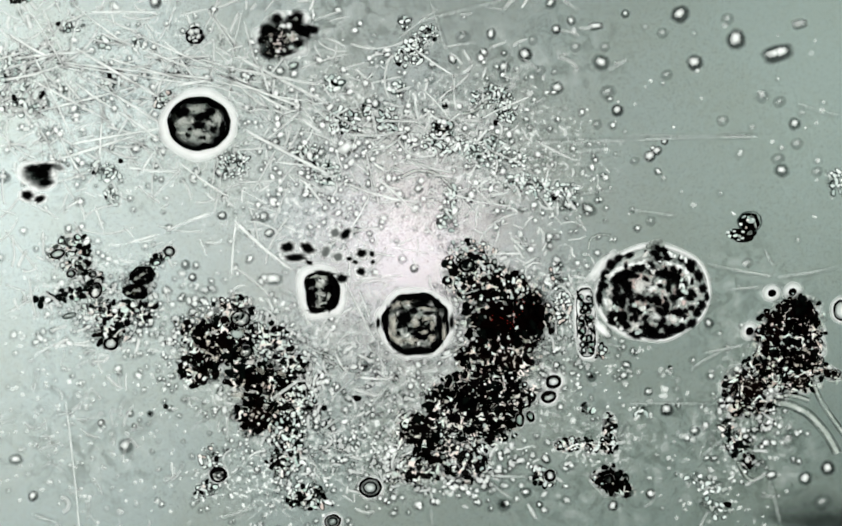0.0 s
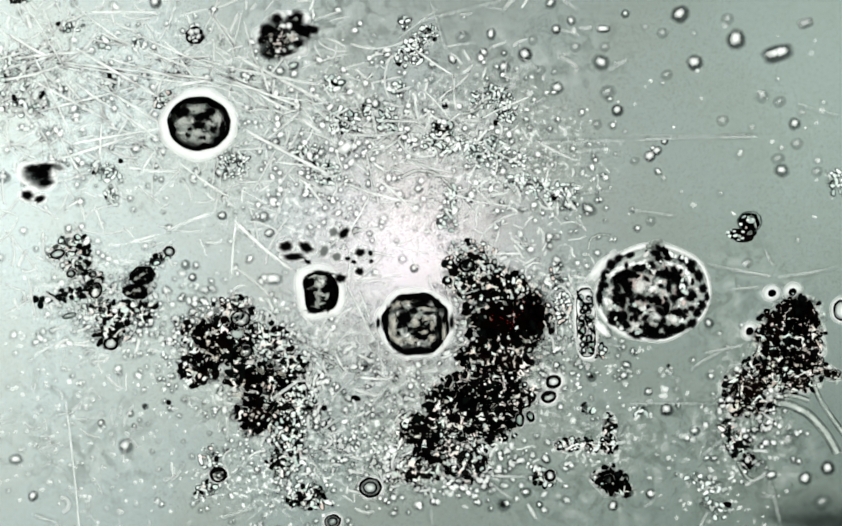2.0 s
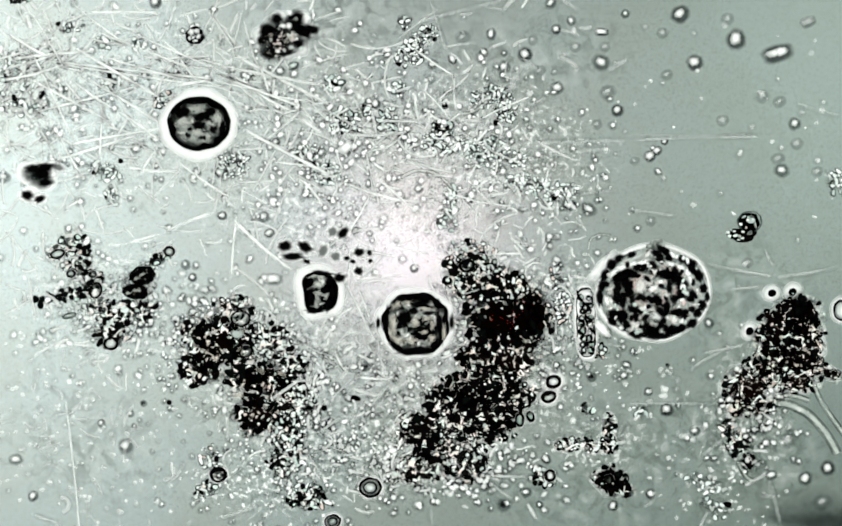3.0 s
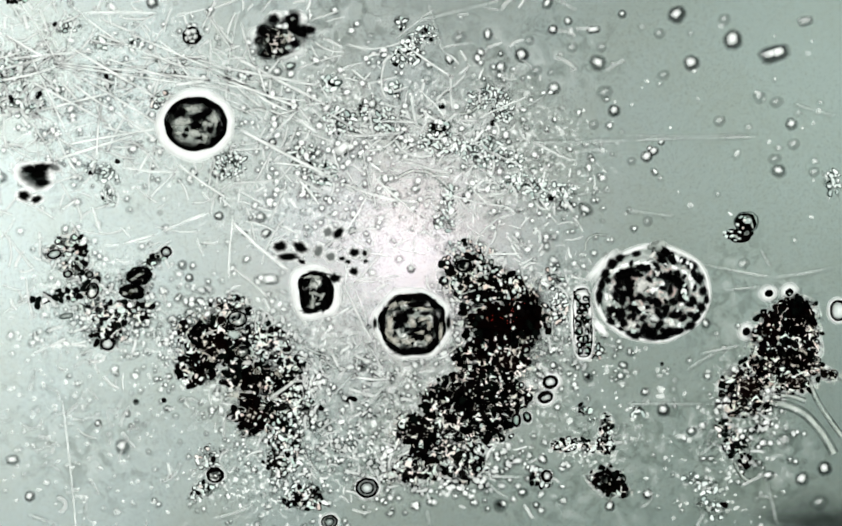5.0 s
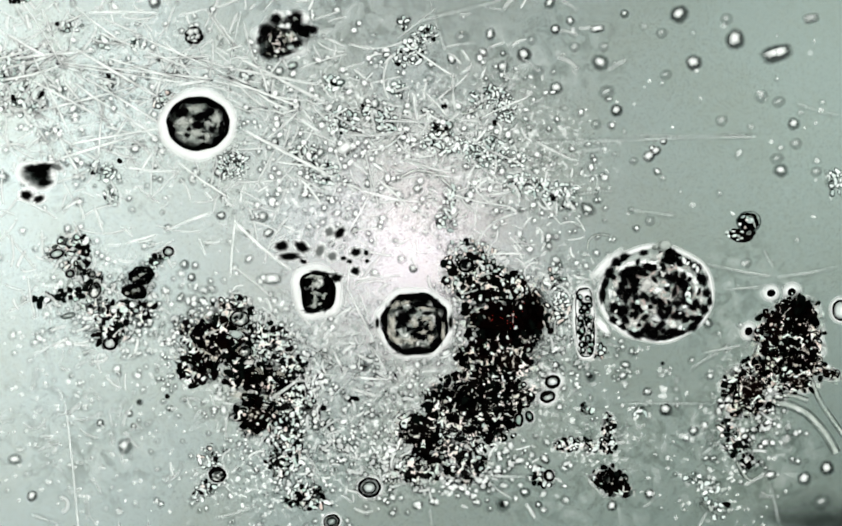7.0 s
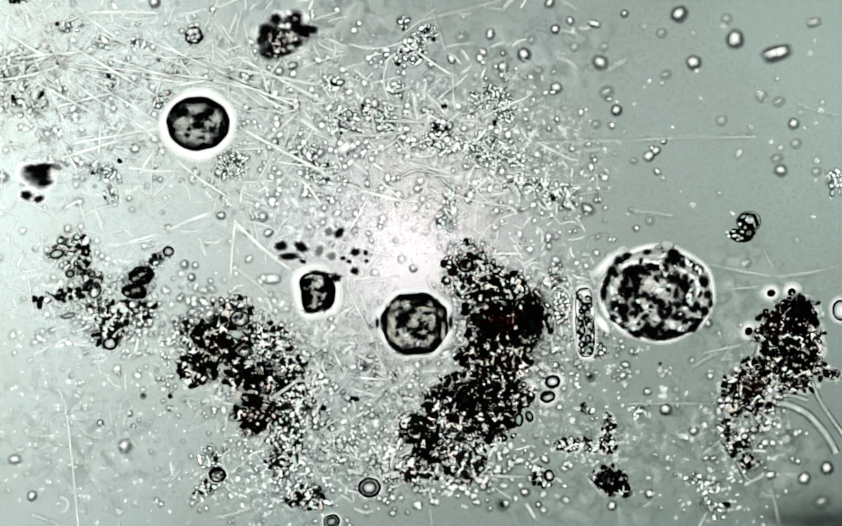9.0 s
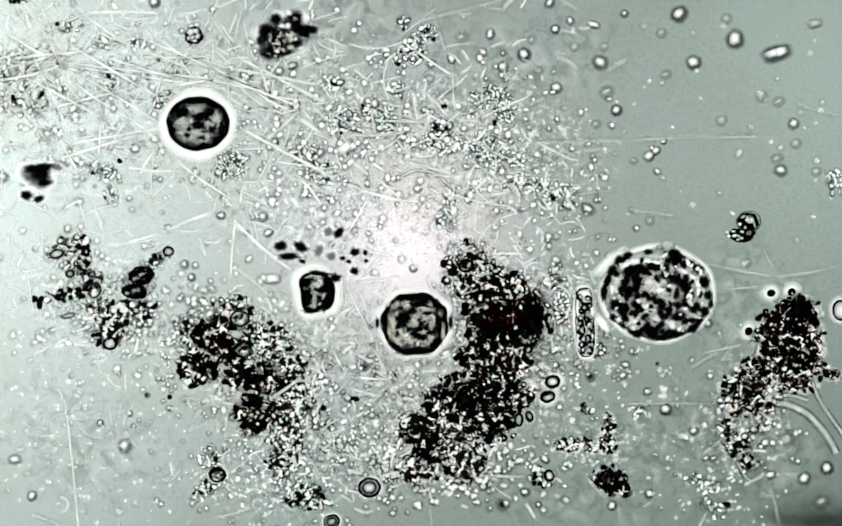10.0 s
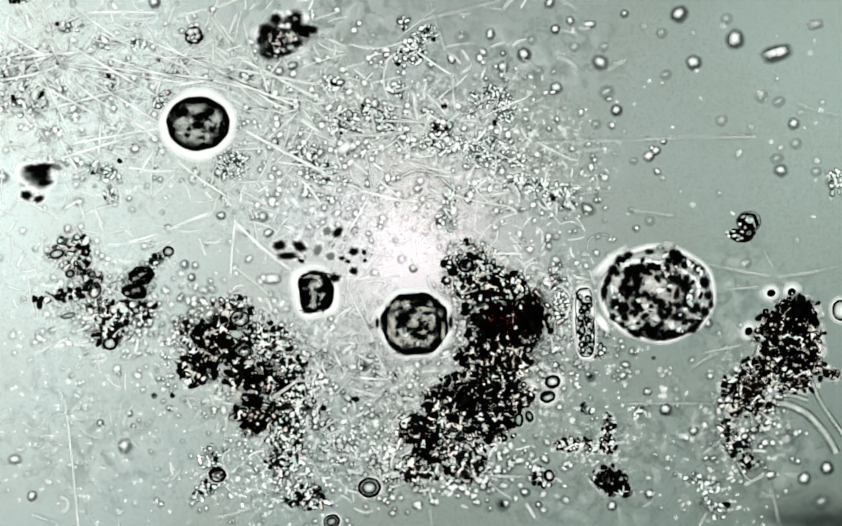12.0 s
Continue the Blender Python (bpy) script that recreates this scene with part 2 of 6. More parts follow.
DIM_NEEDLE_SHADE = jelly("dim_needle_side_shade", (0.06, 0.075, 0.07), 0.34, True, 0.8, 14)


# ---------------------------------------------------------------- helpers
def at(u, v, z=0.0):
    """The place on the slide, z metres above its face."""
    k = 1 - z / HEIGHT
    return Vector(((u - FIELD_W / 2) / 1000 * k, (FIELD_H / 2 - v) / 1000 * k, z))


def mesh_of(name, verts, faces, mats, smooth=True, density=None, slots=None):
    me = bpy.data.meshes.new(name)
    me.from_pydata([tuple(p) for p in verts], [], [tuple(f) for f in faces])
    for m in mats:
        me.materials.append(m)
    me.polygons.foreach_set("use_smooth", [smooth] * len(me.polygons))
    if slots is not None:
        me.polygons.foreach_set("material_index", slots)
    if density is not None:
        a = me.attributes.new("thickness", "FLOAT", "POINT")
        a.data.foreach_set("value", density)
    me.update()
    return me


def part(name, me, parent, m=None, label=""):
    ob = new(name, me)
    ob.parent = parent
    if m is not None:
        ob.matrix_basis = m
    if label:
        tagged(ob, label)
    return ob


def dome(seg=10, seed=0, rough=0.0, flat=0.75):
    """A rounded grain of radius 1 that sits on its flat base."""
    rng = random.Random(seed)
    p2, p3 = rng.uniform(0, 6.28), rng.uniform(0, 6.28)
    wob = [1 + rough * (0.6 * math.cos(4 * math.pi * i / seg + p2) + 0.45 * math.cos(6 * math.pi * i / seg + p3)) for i in range(seg)]
    v, f = [], []
    for r, z in ((0.86, 0.0), (1.0, 0.3), (0.66, 0.78)):
        for i in range(seg):
            a = 2 * math.pi * i / seg
            v.append((r * wob[i] * math.cos(a), r * wob[i] * math.sin(a), z * flat))
    v.append((0, 0, flat))
    for k in range(2):
        for i in range(seg):
            j = (i + 1) % seg
            f.append((k * seg + i, k * seg + j, (k + 1) * seg + j, (k + 1) * seg + i))
    f += [(2 * seg + i, 2 * seg + (i + 1) % seg, 3 * seg) for i in range(seg)]
    f.append(tuple(reversed(range(seg))))
    return v, f


def lump(rx, ry, rz, seed, rough=0.25, freq=2.2, seg=28, rings=9):
    """A knobbly mound."""
    off = Vector((seed * 3.7, seed * 1.3, seed * 0.7))
    v, f = [], []
    for k in range(rings):
        a = (k / rings) * math.pi / 2
        for i in range(seg):
            b = 2 * math.pi * i / seg
            p = Vector((math.cos(a) * math.cos(b), math.cos(a) * math.sin(b), math.sin(a)))
            s = 1 + rough * noise.noise(p * freq + off) + rough * 0.6 * noise.noise(p * freq * 3.2 + off)
            v.append((p.x * rx * s, p.y * ry * s, p.z * rz * s))
    v.append((0, 0, rz))
    for k in range(rings - 1):
        for i in range(seg):
            j = (i + 1) % seg
            f.append((k * seg + i, k * seg + j, (k + 1) * seg + j, (k + 1) * seg + i))
    f += [((rings - 1) * seg + i, (rings - 1) * seg + (i + 1) % seg, rings * seg) for i in range(seg)]
    f.append(tuple(reversed(range(seg))))
    return v, f


def outline(rx, ry, seed, wobble=0.05, bean=0.0, seg=48, freq=2.0, square=1.0, facets=0, dents=(), flat=0.75):
    """The rim of a cell: an uneven oval, with flat facets, or dents (angle, depth, sharpness) where they are set."""
    pts = []
    for i in range(seg):
        a = 2 * math.pi * i / seg
        c, s = math.cos(a), math.sin(a)
        r = 1 + wobble * 2 * noise.noise(Vector((c * freq + seed, s * freq, seed * 2.1)))
        r -= bean * max(0.0, math.cos(a - math.pi)) ** 3
        if facets:
            step = 2 * math.pi / facets
            r *= (1 - flat) + flat * math.cos(step / 2) / math.cos((a + seed) % step - step / 2) + 0.03
        for angle, depth, sharp in dents:
            r -= depth * max(0.0, math.cos(a - radians(angle))) ** sharp
        pts.append((rx * r * math.copysign(abs(c) ** square, c), ry * r * math.copysign(abs(s) ** square, s)))
    return pts


def band(pts, width, z, seed=0, uneven=0.3):
    """A raised wall that follows an outline inwards."""
    n, v, f = len(pts), [], []
    for i, (x, y) in enumerate(pts):
        d = math.hypot(x, y)
        w = width * max(0.12, 1 + uneven * 2.6 * noise.noise(Vector((x * 38 + seed, y * 38, seed))))
        for off, h in ((0, 0.0), (w * 0.12, z * 0.8), (w * 0.5, z), (w * 0.88, z * 0.8), (w, 0.0)):
            k = (d - off) / d
            v.append((x * k, y * k, h))
    for i in range(n):
        j = (i + 1) % n
        for k in range(4):
            f.append((i * 5 + k, j * 5 + k, j * 5 + k + 1, i * 5 + k + 1))
    return v, f


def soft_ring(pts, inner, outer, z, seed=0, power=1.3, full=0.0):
    """A flat collar round an outline: dense at the cell, thinning outwards; in white it paints a halo."""
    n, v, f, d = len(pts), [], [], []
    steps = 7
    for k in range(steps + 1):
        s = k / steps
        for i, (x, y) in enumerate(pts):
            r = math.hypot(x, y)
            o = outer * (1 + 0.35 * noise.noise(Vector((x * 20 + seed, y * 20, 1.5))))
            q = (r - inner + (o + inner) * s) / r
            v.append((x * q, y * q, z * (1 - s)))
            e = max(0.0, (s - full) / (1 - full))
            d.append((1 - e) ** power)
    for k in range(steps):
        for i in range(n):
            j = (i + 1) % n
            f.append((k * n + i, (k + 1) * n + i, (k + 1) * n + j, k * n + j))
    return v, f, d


def soft_disc(rx, ry, seed, z=0.002, power=1.0, seg=28, uneven=0.2, full=0.0, blunt=1.0):
    v, f, d = [(0, 0, z)], [], [1.0]
    rings = 6
    for k in range(1, rings + 1):
        for i in range(seg):
            a = 2 * math.pi * i / seg
            w = 1 + uneven * 2 * noise.noise(Vector((math.cos(a) * 2 + seed, math.sin(a) * 2, seed * 0.7)))
            s = k / rings
            c, q = math.cos(a), math.sin(a)
            v.append((rx * s * w * math.copysign(abs(c) ** blunt, c), ry * s * w * math.copysign(abs(q) ** blunt, q), z * (1 - s)))
            d.append(min(1.0, (1 - s) / (1 - full)) ** power)
    for i in range(seg):
        f.append((0, 1 + i, 1 + (i + 1) % seg))
    for k in range(rings - 1):
        for i in range(seg):
            j = (i + 1) % seg
            f.append((1 + k * seg + i, 1 + (k + 1) * seg + i, 1 + (k + 1) * seg + j, 1 + k * seg + j))
    return v, f, d


def moved(shape, x, y, z, sx, sy, sz, turn=0.0):
    c, s = math.cos(turn), math.sin(turn)
    return [(x + c * p[0] * sx - s * p[1] * sy, y + s * p[0] * sx + c * p[1] * sy, z + p[2] * sz) for p in shape]


def joined(name, pieces, mats):
    """One mesh of many shapes: (verts, faces, material slot)."""
    v, f, slots = [], [], []
    for pv, pf, slot in pieces:
        o = len(v)
        v += pv
        f += [tuple(i + o for i in q) for q in pf]
        slots += [slot] * len(pf)
    return mesh_of(name, v, f, mats, slots=slots)


GRAINS = {}


def grain_mesh(mat, k):
    key = (mat.name, k % 5)
    if key not in GRAINS:
        v, f = dome(14, k % 5 + 11, 0.2, 0.8)
        GRAINS[key] = mesh_of("grain", v, f, [mat])
    return GRAINS[key]


def put(x, y, z, sx, sy, sz, turn=0.0):
    return Matrix.Translation((x, y, z)) @ Matrix.Rotation(turn, 4, "Z") @ Matrix.Diagonal((sx, sy, sz, 1))


# ---------------------------------------------------------------- the slide and what lies under it
def slab(name, w, d, z0, z1, mat, seg=1):
    bm = bmesh.new()
    bmesh.ops.create_cube(bm, size=1)
    bmesh.ops.scale(bm, vec=(w, d, z1 - z0), verts=bm.verts)
    bmesh.ops.translate(bm, vec=(0, 0, (z0 + z1) / 2), verts=bm.verts)
    me = bpy.data.meshes.new(name)
    bm.to_mesh(me)
    bm.free()
    me.materials.append(mat)
    return new(name, me)


slide = slab("slide", 2.6, 1.8, -0.05, 0.0, GLASS)
slide.visible_shadow = False
tagged(slide, "clear glass microscope slide under the wet mount", "slide", kind="structure")
ov, of = [(-1.28, -0.88, -0.07), (1.28, -0.88, -0.07), (1.28, 0.88, -0.07), (-1.28, 0.88, -0.07)], [(0, 1, 2, 3)]
disc = new("backdrop", mesh_of("opal_disc", ov, of, [OPAL], False))
tagged(disc, "backlit opal glass of the condenser under the slide", "diffuser", kind="structure")
# an unseen black box, added to keep the fill light off the opal's underside
base = slab("ground", 2.8, 2.0, -1.50, -1.42, METAL)
tagged(base, "unseen black floor added to block light from below", "base", kind="structure")
for name, w, d, x, y in (("wall_north", 2.8, 0.1, 0, 0.95), ("wall_south", 2.8, 0.1, 0, -0.95), ("wall_east", 0.1, 1.8, 1.35, 0), ("wall_west", 0.1, 1.8, -1.35, 0)):
    side = slab(name, w, d, -1.42, -0.052, METAL)
    side.location = (x, y, 0)
    tagged(side, "unseen black side added to block light under the slide", "wall", kind="structure")


# ---------------------------------------------------------------- cells
def cell(name, label, u, v, rx, ry, seed, wall=10, halo=20, body=MOTTLED, bean=0.0, turn=0.0, wobble=0.04, dark=(), bright=(), z=0.03, solid=True, vacuole=GREY_VACUOLE, square=1.0, mottle=None, shade=True, ragged=0.75, facets=0, dents=(), flat=0.75):
    """A rounded cell: body, wall, painted white halo, dark bodies and bright vacuoles in it (places relative to its
    middle).
    """
    e = new(name)
    e.matrix_basis = Matrix.Translation(at(u, v, 0.001)) @ Matrix.Rotation(radians(turn), 4, "Z")
    pts = outline(rx / 1000, ry / 1000, seed, wobble, bean, square=square, facets=facets, dents=dents, flat=flat)
    inner = [(x * 0.93, y * 0.93) for x, y in pts]
    rings, vs, fs = 6, [], []
    for k in range(rings):
        s = 1 - k / rings
        vs += [(x * s, y * s, z * 0.75 * math.sqrt(1 - s * s * 0.98)) for x, y in inner]
    n = len(inner)
    vs.append((0, 0, z * 0.75))
    for k in range(rings - 1):
        fs += [(k * n + i, k * n + (i + 1) % n, (k + 1) * n + (i + 1) % n, (k + 1) * n + i) for i in range(n)]
    fs += [((rings - 1) * n + i, (rings - 1) * n + (i + 1) % n, rings * n) for i in range(n)]
    part("body", mesh_of("body", vs, fs, [body]), e)
    bv, bf = band(pts, wall * 0.8 / 1000, z, seed, ragged)
    if solid:
        part("wall", mesh_of("wall", bv, bf, [BLACK]), e, label="thick black cell wall")
    if shade:
        wv, wf, wd = soft_ring(pts, wall * 0.3 / 1000, -wall * 1.5 / 1000, 0.004, seed, 1.4, 0.2)
        part("wall_shade", mesh_of("wall_shade", [(x, y, q + z * 0.78) for x, y, q in wv], wf, [BLACK_JELLY], density=wd), e, label="soft dark inner layer of the wall")
    dv, df, dd = soft_disc(rx / 1000 * 0.92, ry / 1000 * 0.92, seed + 3, 0.002, 1.0, 36, 0.05, 0.7)
    part("cytoplasm", mesh_of("cytoplasm", dv, df, [mottle or CYTOPLASM], density=dd), e, put(0, 0, z * 0.78, 1, 1, 1), "mottled grey cytoplasm")
    # the optical halo is painted as a white collar round the wall
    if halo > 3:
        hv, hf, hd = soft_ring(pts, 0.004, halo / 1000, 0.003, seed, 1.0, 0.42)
        part("halo_glow", mesh_of("halo_glow", [(x, y, q + 0.011) for x, y, q in hv], hf, [HALO], density=hd), e, label="white collar painted as bright halo")
    for k, (x, y, a, b, r) in enumerate(dark):
        lv, lf, ld = soft_disc(a / 860, b / 860, seed + k * 1.7, 0.004, 1.0, 28, 0.26, 0.62)
        part("inclusion", mesh_of("inclusion", lv, lf, [BLACK_JELLY], density=ld), e, put(x / 1000, -y / 1000, z * 0.86 + 0.0003 * k, 1, 1, 1, radians(r)), "black body inside the cell")
    for k, (x, y, a, b, r) in enumerate(bright):
        lv, lf, ld = soft_disc(a / 780, b / 780, seed + k * 2.3 + 9, 0.006, 1.0, 20, 0.4, 0.3)
        part("vacuole", mesh_of("vacuole", lv, lf, [vacuole], density=ld), e, put(x / 1000, -y / 1000, z * 0.84 + 0.0004 * k, 1, 1, 1, radians(r)), "pale vacuole")
    return tagged(e, label, "cell")


round_cell = cell("round_cell", "round cell with thick black wall and mottled inside", 370, 231, 58, 50, 1.0, 10, 20, GREY_SOFT, facets=11, flat=0.4, ragged=1.0, wobble=0.02,
     dark=((-28, -21, 15, 11, 35), (7, -13, 19, 8, 12), (22, -22, 12, 10, 0), (1, 4, 12, 8, 0), (27, 12, 8, 7, 0), (-16, 11, 5, 5, 0), (-20, 22, 7, 5, -30), (44, 10, 6, 16, -8), (-4, -40, 22, 5, 0), (10, 27, 9, 4, 0)),
     bright=((-5, -29, 16, 8, 10), (-27, -1, 14, 7, 0), (-12, -4, 5, 6, 0), (37, -6, 9, 15, 10), (18, -2, 8, 5, 0), (-2, 19, 13, 8, 0), (18, 26, 8, 7, 0), (-31, 18, 7, 4, 0)))
polygon_cell = cell("walled_cell", "round cell with an angular double black wall", 773, 603, 64, 60, 5.0, 9, 13, GREY_SOFT, wobble=0.03, facets=8, flat=0.6,
     dark=((-23, -9, 17, 17, 0), (14, 15, 19, 15, 0), (44, 2, 5, 36, 8), (36, 36, 9, 14, -35), (-2, 50, 36, 8, 2), (-38, 42, 14, 6, -35), (-54, -8, 4, 26, 0), (-28, -47, 18, 6, 22), (14, -50, 24, 8, -8), (8, -36, 22, 6, 5), (38, -40, 10, 7, -40), (24, -20, 12, 4, 0), (-4, -24, 10, 6, 0)),
     vacuole=TAN_VACUOLE, bright=((-43, 2, 7, 18, 5), (-47, 19, 4, 12, 30), (-33, 30, 12, 7, -30), (-8, 31, 11, 7, 0), (0, -4, 7, 9, 0), (22, -11, 13, 4, 8), (30, 0, 6, 9, 0), (29, 26, 7, 7, 0), (18, -29, 15, 3, -8), (-37, -34, 10, 6, 30), (-15, -40, 10, 4, 10), (15, 14, 7, 5, 20), (52, 14, 4, 14, 0)), mottle=CYTOPLASM_FINE, ragged=1.4)
for x, y, a, b in ((-70, -2, 4, 11), (66, -4, 5, 14)):
    fv, ff, fd = soft_disc(a / 800, b / 800, x, 0.002, 1.0, 24, 0.2, 0.5)
    part("wall_scale", mesh_of("wall_scale", fv, ff, [BLACK_JELLY], density=fd), polygon_cell, put(x / 1000, -y / 1000, 0.028, 1, 1, 1), "loose black scale of the outer wall")
bean_cell = cell("bean_cell", "bean-shaped cell with thick black outline", 592, 545, 35, 40, 9.0, 9, 18, GREY_SOFT, 0, 0, 0.03, square=0.90, vacuole=GREY_VACUOLE, ragged=1.0, mottle=CYTOPLASM_FINE, dents=((192, 0.16, 7), (284, 0.12, 14), (40, 0.05, 8), (140, -0.10, 10), (235, -0.08, 10)),
     dark=((10, -4, 12, 9, 20), (16, 20, 11, 16, 0), (4, -36, 24, 5, -4), (-17, 8, 8, 20, 0), (20, -20, 8, 12, 25), (-18, -18, 8, 9, 0), (-12, 33, 16, 5, 0), (24, 0, 6, 22, 0)),
     bright=((-15, -30, 11, 4, 14), (2, -29, 10, 4, -8), (-5, -14, 12, 8, 0), (-4, 15, 5, 15, -6), (13, 7, 4, 7, -30), (-2, 0, 8, 4, 0)))


# the large amoeba: a broken wall of dark bodies, an arch of bright sap under it and a churning middle
AMOEBA_WALL = ((-101, 3, 7, 17, 0), (-96, -18, 7, 12, -12), (-89, -38, 8, 13, -28), (-76, -56, 9, 12, -42), (-62, -67, 11, 7, 30), (88, 27, 8, 10, 10), (78, 43, 9, 7, 35), (91, -3, 8, 10, 0), (84, -27, 9, 13, 14),
               (71, -50, 12, 9, -38), (56, -59, 9, 7, -25), (33, -65, 8, 7, 0), (14, -62, 8, 6, 0), (67, 61, 13, 8, 34), (46, 71, 11, 6, 20), (98, 12, 5, 9, 0))
AMOEBA_FOOT = ((-37, 76, 16, 8, -14), (-17, 64, 9, 13, 0), (-6, 74, 15, 13, 0), (11, 81, 16, 6, 4), (30, 72, 18, 10, 12), (-60, 61, 9, 7, 0), (-80, 50, 9, 7, -40), (40, 40, 16, 9, 10), (53, 48, 9, 5, 20))
AMOEBA_ARCH = ((-83, -27, 7, 7, 0), (-61, -36, 15, 12, 20), (-42, -43, 15, 9, 10), (-15, -47, 15, 7, 0), (11, -36, 14, 7, -15), (28, -30, 16, 10, -20), (44, -22, 17, 13, -30), (54, -6, 13, 15, 0), (51, 11, 12, 11, 0), (67, 21, 11, 9, 0), (37, 17, 9, 8, 0))
AMOEBA_HEART = ((-47, -24, 12, 15, 0), (-44, -8, 9, 13, 0), (-57, 3, 8, 14, 0), (-40, 10, 7, 10, 0), (-77, 30, 16, 13, 0), (-62, 37, 13, 7, 0), (-40, 24, 12, 9, 0), (-29, 31, 8, 7, 0), (-10, 9, 6, 5, 0), (7, 20, 10, 7, 20), (18, 27, 8, 5, 0), (-13, 25, 5, 5, 0))
AMOEBA_SAP = ((-68, -46, 14, 4, 28), (-50, -54, 12, 5, 18), (-32, -57, 13, 5, 0), (-12, -57, 13, 5, 0), (3, -49, 9, 6, -20), (23, -54, 8, 5, 0), (40, -46, 9, 5, -25), (58, -38, 9, 5, -38), (68, -26, 5, 9, 12), (71, -12, 4, 8, 0))
AMOEBA_PALE = ((-74, -15, 13, 9, 0), (-70, -2, 9, 9, 0), (-87, 2, 5, 9, 0), (-22, -15, 10, 14, -15), (-6, -18, 9, 8, 0), (2, -7, 12, 7, 0), (24, 8, 6, 9, 0), (-3, 32, 11, 7, 0), (8, 47, 18, 8, -10), (28, 52, 11, 6, 0), (-43, 55, 13, 9, 10), (-67, 55, 8, 6, 0), (-24, 44, 13, 6, 0), (72, 34, 8, 4, 20), (-77, 29, 4, 5, 0), (80, 8, 4, 6, 0))


def amoeba_cell():
    rng = random.Random(21)
    e = cell("amoeba", "large round amoeba full of dark and bright granules", 1220, 547, 103, 87, 13.0, 11, 8, BODY, wobble=0.02, z=0.036, mottle=CYTOPLASM_SOFT, solid=False, shade=False)
    rim = outline(0.103, 0.087, 13.0, 0.02)
    wv, wf, wd = soft_ring(rim, 0.001, -0.009, 0.001, 5, 1.0, 0.3)
    part("wall", mesh_of("wall", [(x, y, q + 0.031) for x, y, q in wv], wf, [WALL_FILM], density=wd), e, label="thin grey uneven wall")
    # two white discs widen the painted halo on the left
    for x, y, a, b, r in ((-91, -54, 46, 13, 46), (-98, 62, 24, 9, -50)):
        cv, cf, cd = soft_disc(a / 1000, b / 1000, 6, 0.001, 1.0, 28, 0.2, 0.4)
        part("halo_glow", mesh_of("halo_glow", cv, cf, [HALO], density=cd), e, put(x / 1000, -y / 1000, 0.012, 1, 1, 1, radians(r)), "white film painted as broad halo at the wall")
    for k, (x, y, a, b, r) in enumerate(AMOEBA_WALL + AMOEBA_FOOT):
        lv, lf, ld = soft_disc(a / 840, b / 840, k * 1.3, 0.003, 1.0, 32, 0.16, 0.64)
        part("wall_granule", mesh_of("wall_granule", lv, lf, [BLACK_JELLY], density=ld), e, put(x / 1000, -y / 1000, 0.0318 + 0.0001 * k, 1, 1, 1, radians(r)), "soft black granule in the wall")
    mass = new("endoplasm")
    mass.parent = e
    mass.matrix_basis = put(0.0, 0.0, 0.032, 1, 1, 1)
    for k, (x, y, a, b, r) in enumerate(AMOEBA_ARCH + AMOEBA_HEART):
        lv, lf, ld = soft_disc(a / 930, b / 930, k * 1.7, 0.003, 1.0, 32, 0.16, 0.62)
        part("inclusion", mesh_of("inclusion", lv, lf, [BLACK_JELLY], density=ld), mass, put(x / 1000, -y / 1000, 0.005 + 0.0002 * k, 1, 1, 1, radians(r)), "soft black body")
    for k, (x, y, a, b, r) in enumerate(AMOEBA_SAP + AMOEBA_PALE):
        sap = k < len(AMOEBA_SAP)
        lv, lf, ld = soft_disc(a / 860, b / 860, k * 2.1 + 5, 0.003, 1.0, 24, 0.4, 0.45)
        part("vacuole", mesh_of("vacuole", lv, lf, [WHITE_JELLY if sap or k % 3 == 0 else PINK_JELLY], density=ld), mass, put(x / 1000, -y / 1000, (0.0105 if sap else 0.0020) + 0.0001 * k, 1, 1, 1, radians(r)), "soft bright vacuole")
    for k in range(120):
        a, r = rng.uniform(0, 2 * math.pi), 0.094 * math.sqrt(rng.uniform(0.02, 1.0))
        x, y = r * math.cos(a), r * 0.86 * math.sin(a)
        dark = noise.noise(Vector((x * 30, y * 30, 4.0))) < 0.10
        s = rng.uniform(0.0030, 0.0066) if dark else rng.uniform(0.0016, 0.0036)
        gv, gf, gd = soft_disc(s * rng.uniform(1.1, 2.2) * 1.3, s * 1.3, k * 0.9, 0.001, 1.0, 16, 0.2, 0.6)
        part("granule", mesh_of("granule", gv, gf, [BLACK_JELLY if dark else (WHITE_JELLY, PINK_JELLY, SAP_JELLY)[k % 3]], density=gd), mass, put(x, y, 0.0105 + 0.00002 * k, 1, 1, 1, rng.uniform(0, 3)))
    for x, y, a, b, mat in ((12, -88, 15, 12, GREY_SOFT), (20, -80, 7, 6, BLACK), (26, -74, 6, 7, BLACK), (-4, -86, 6, 5, GREY_SOFT)):
        lv, lf = lump(a / 1000, b / 1000, 0.012 if a > 10 else 0.014, x, 0.2, 1.6, 18, 5)
        part("lobe", mesh_of("lobe", lv, lf, [mat]), e, put(x / 1000, -y / 1000, 0.022, 1, 1, 1), "small grey lobe on the rim")
    return e, mass


amoeba, endoplasm = amoeba_cell()


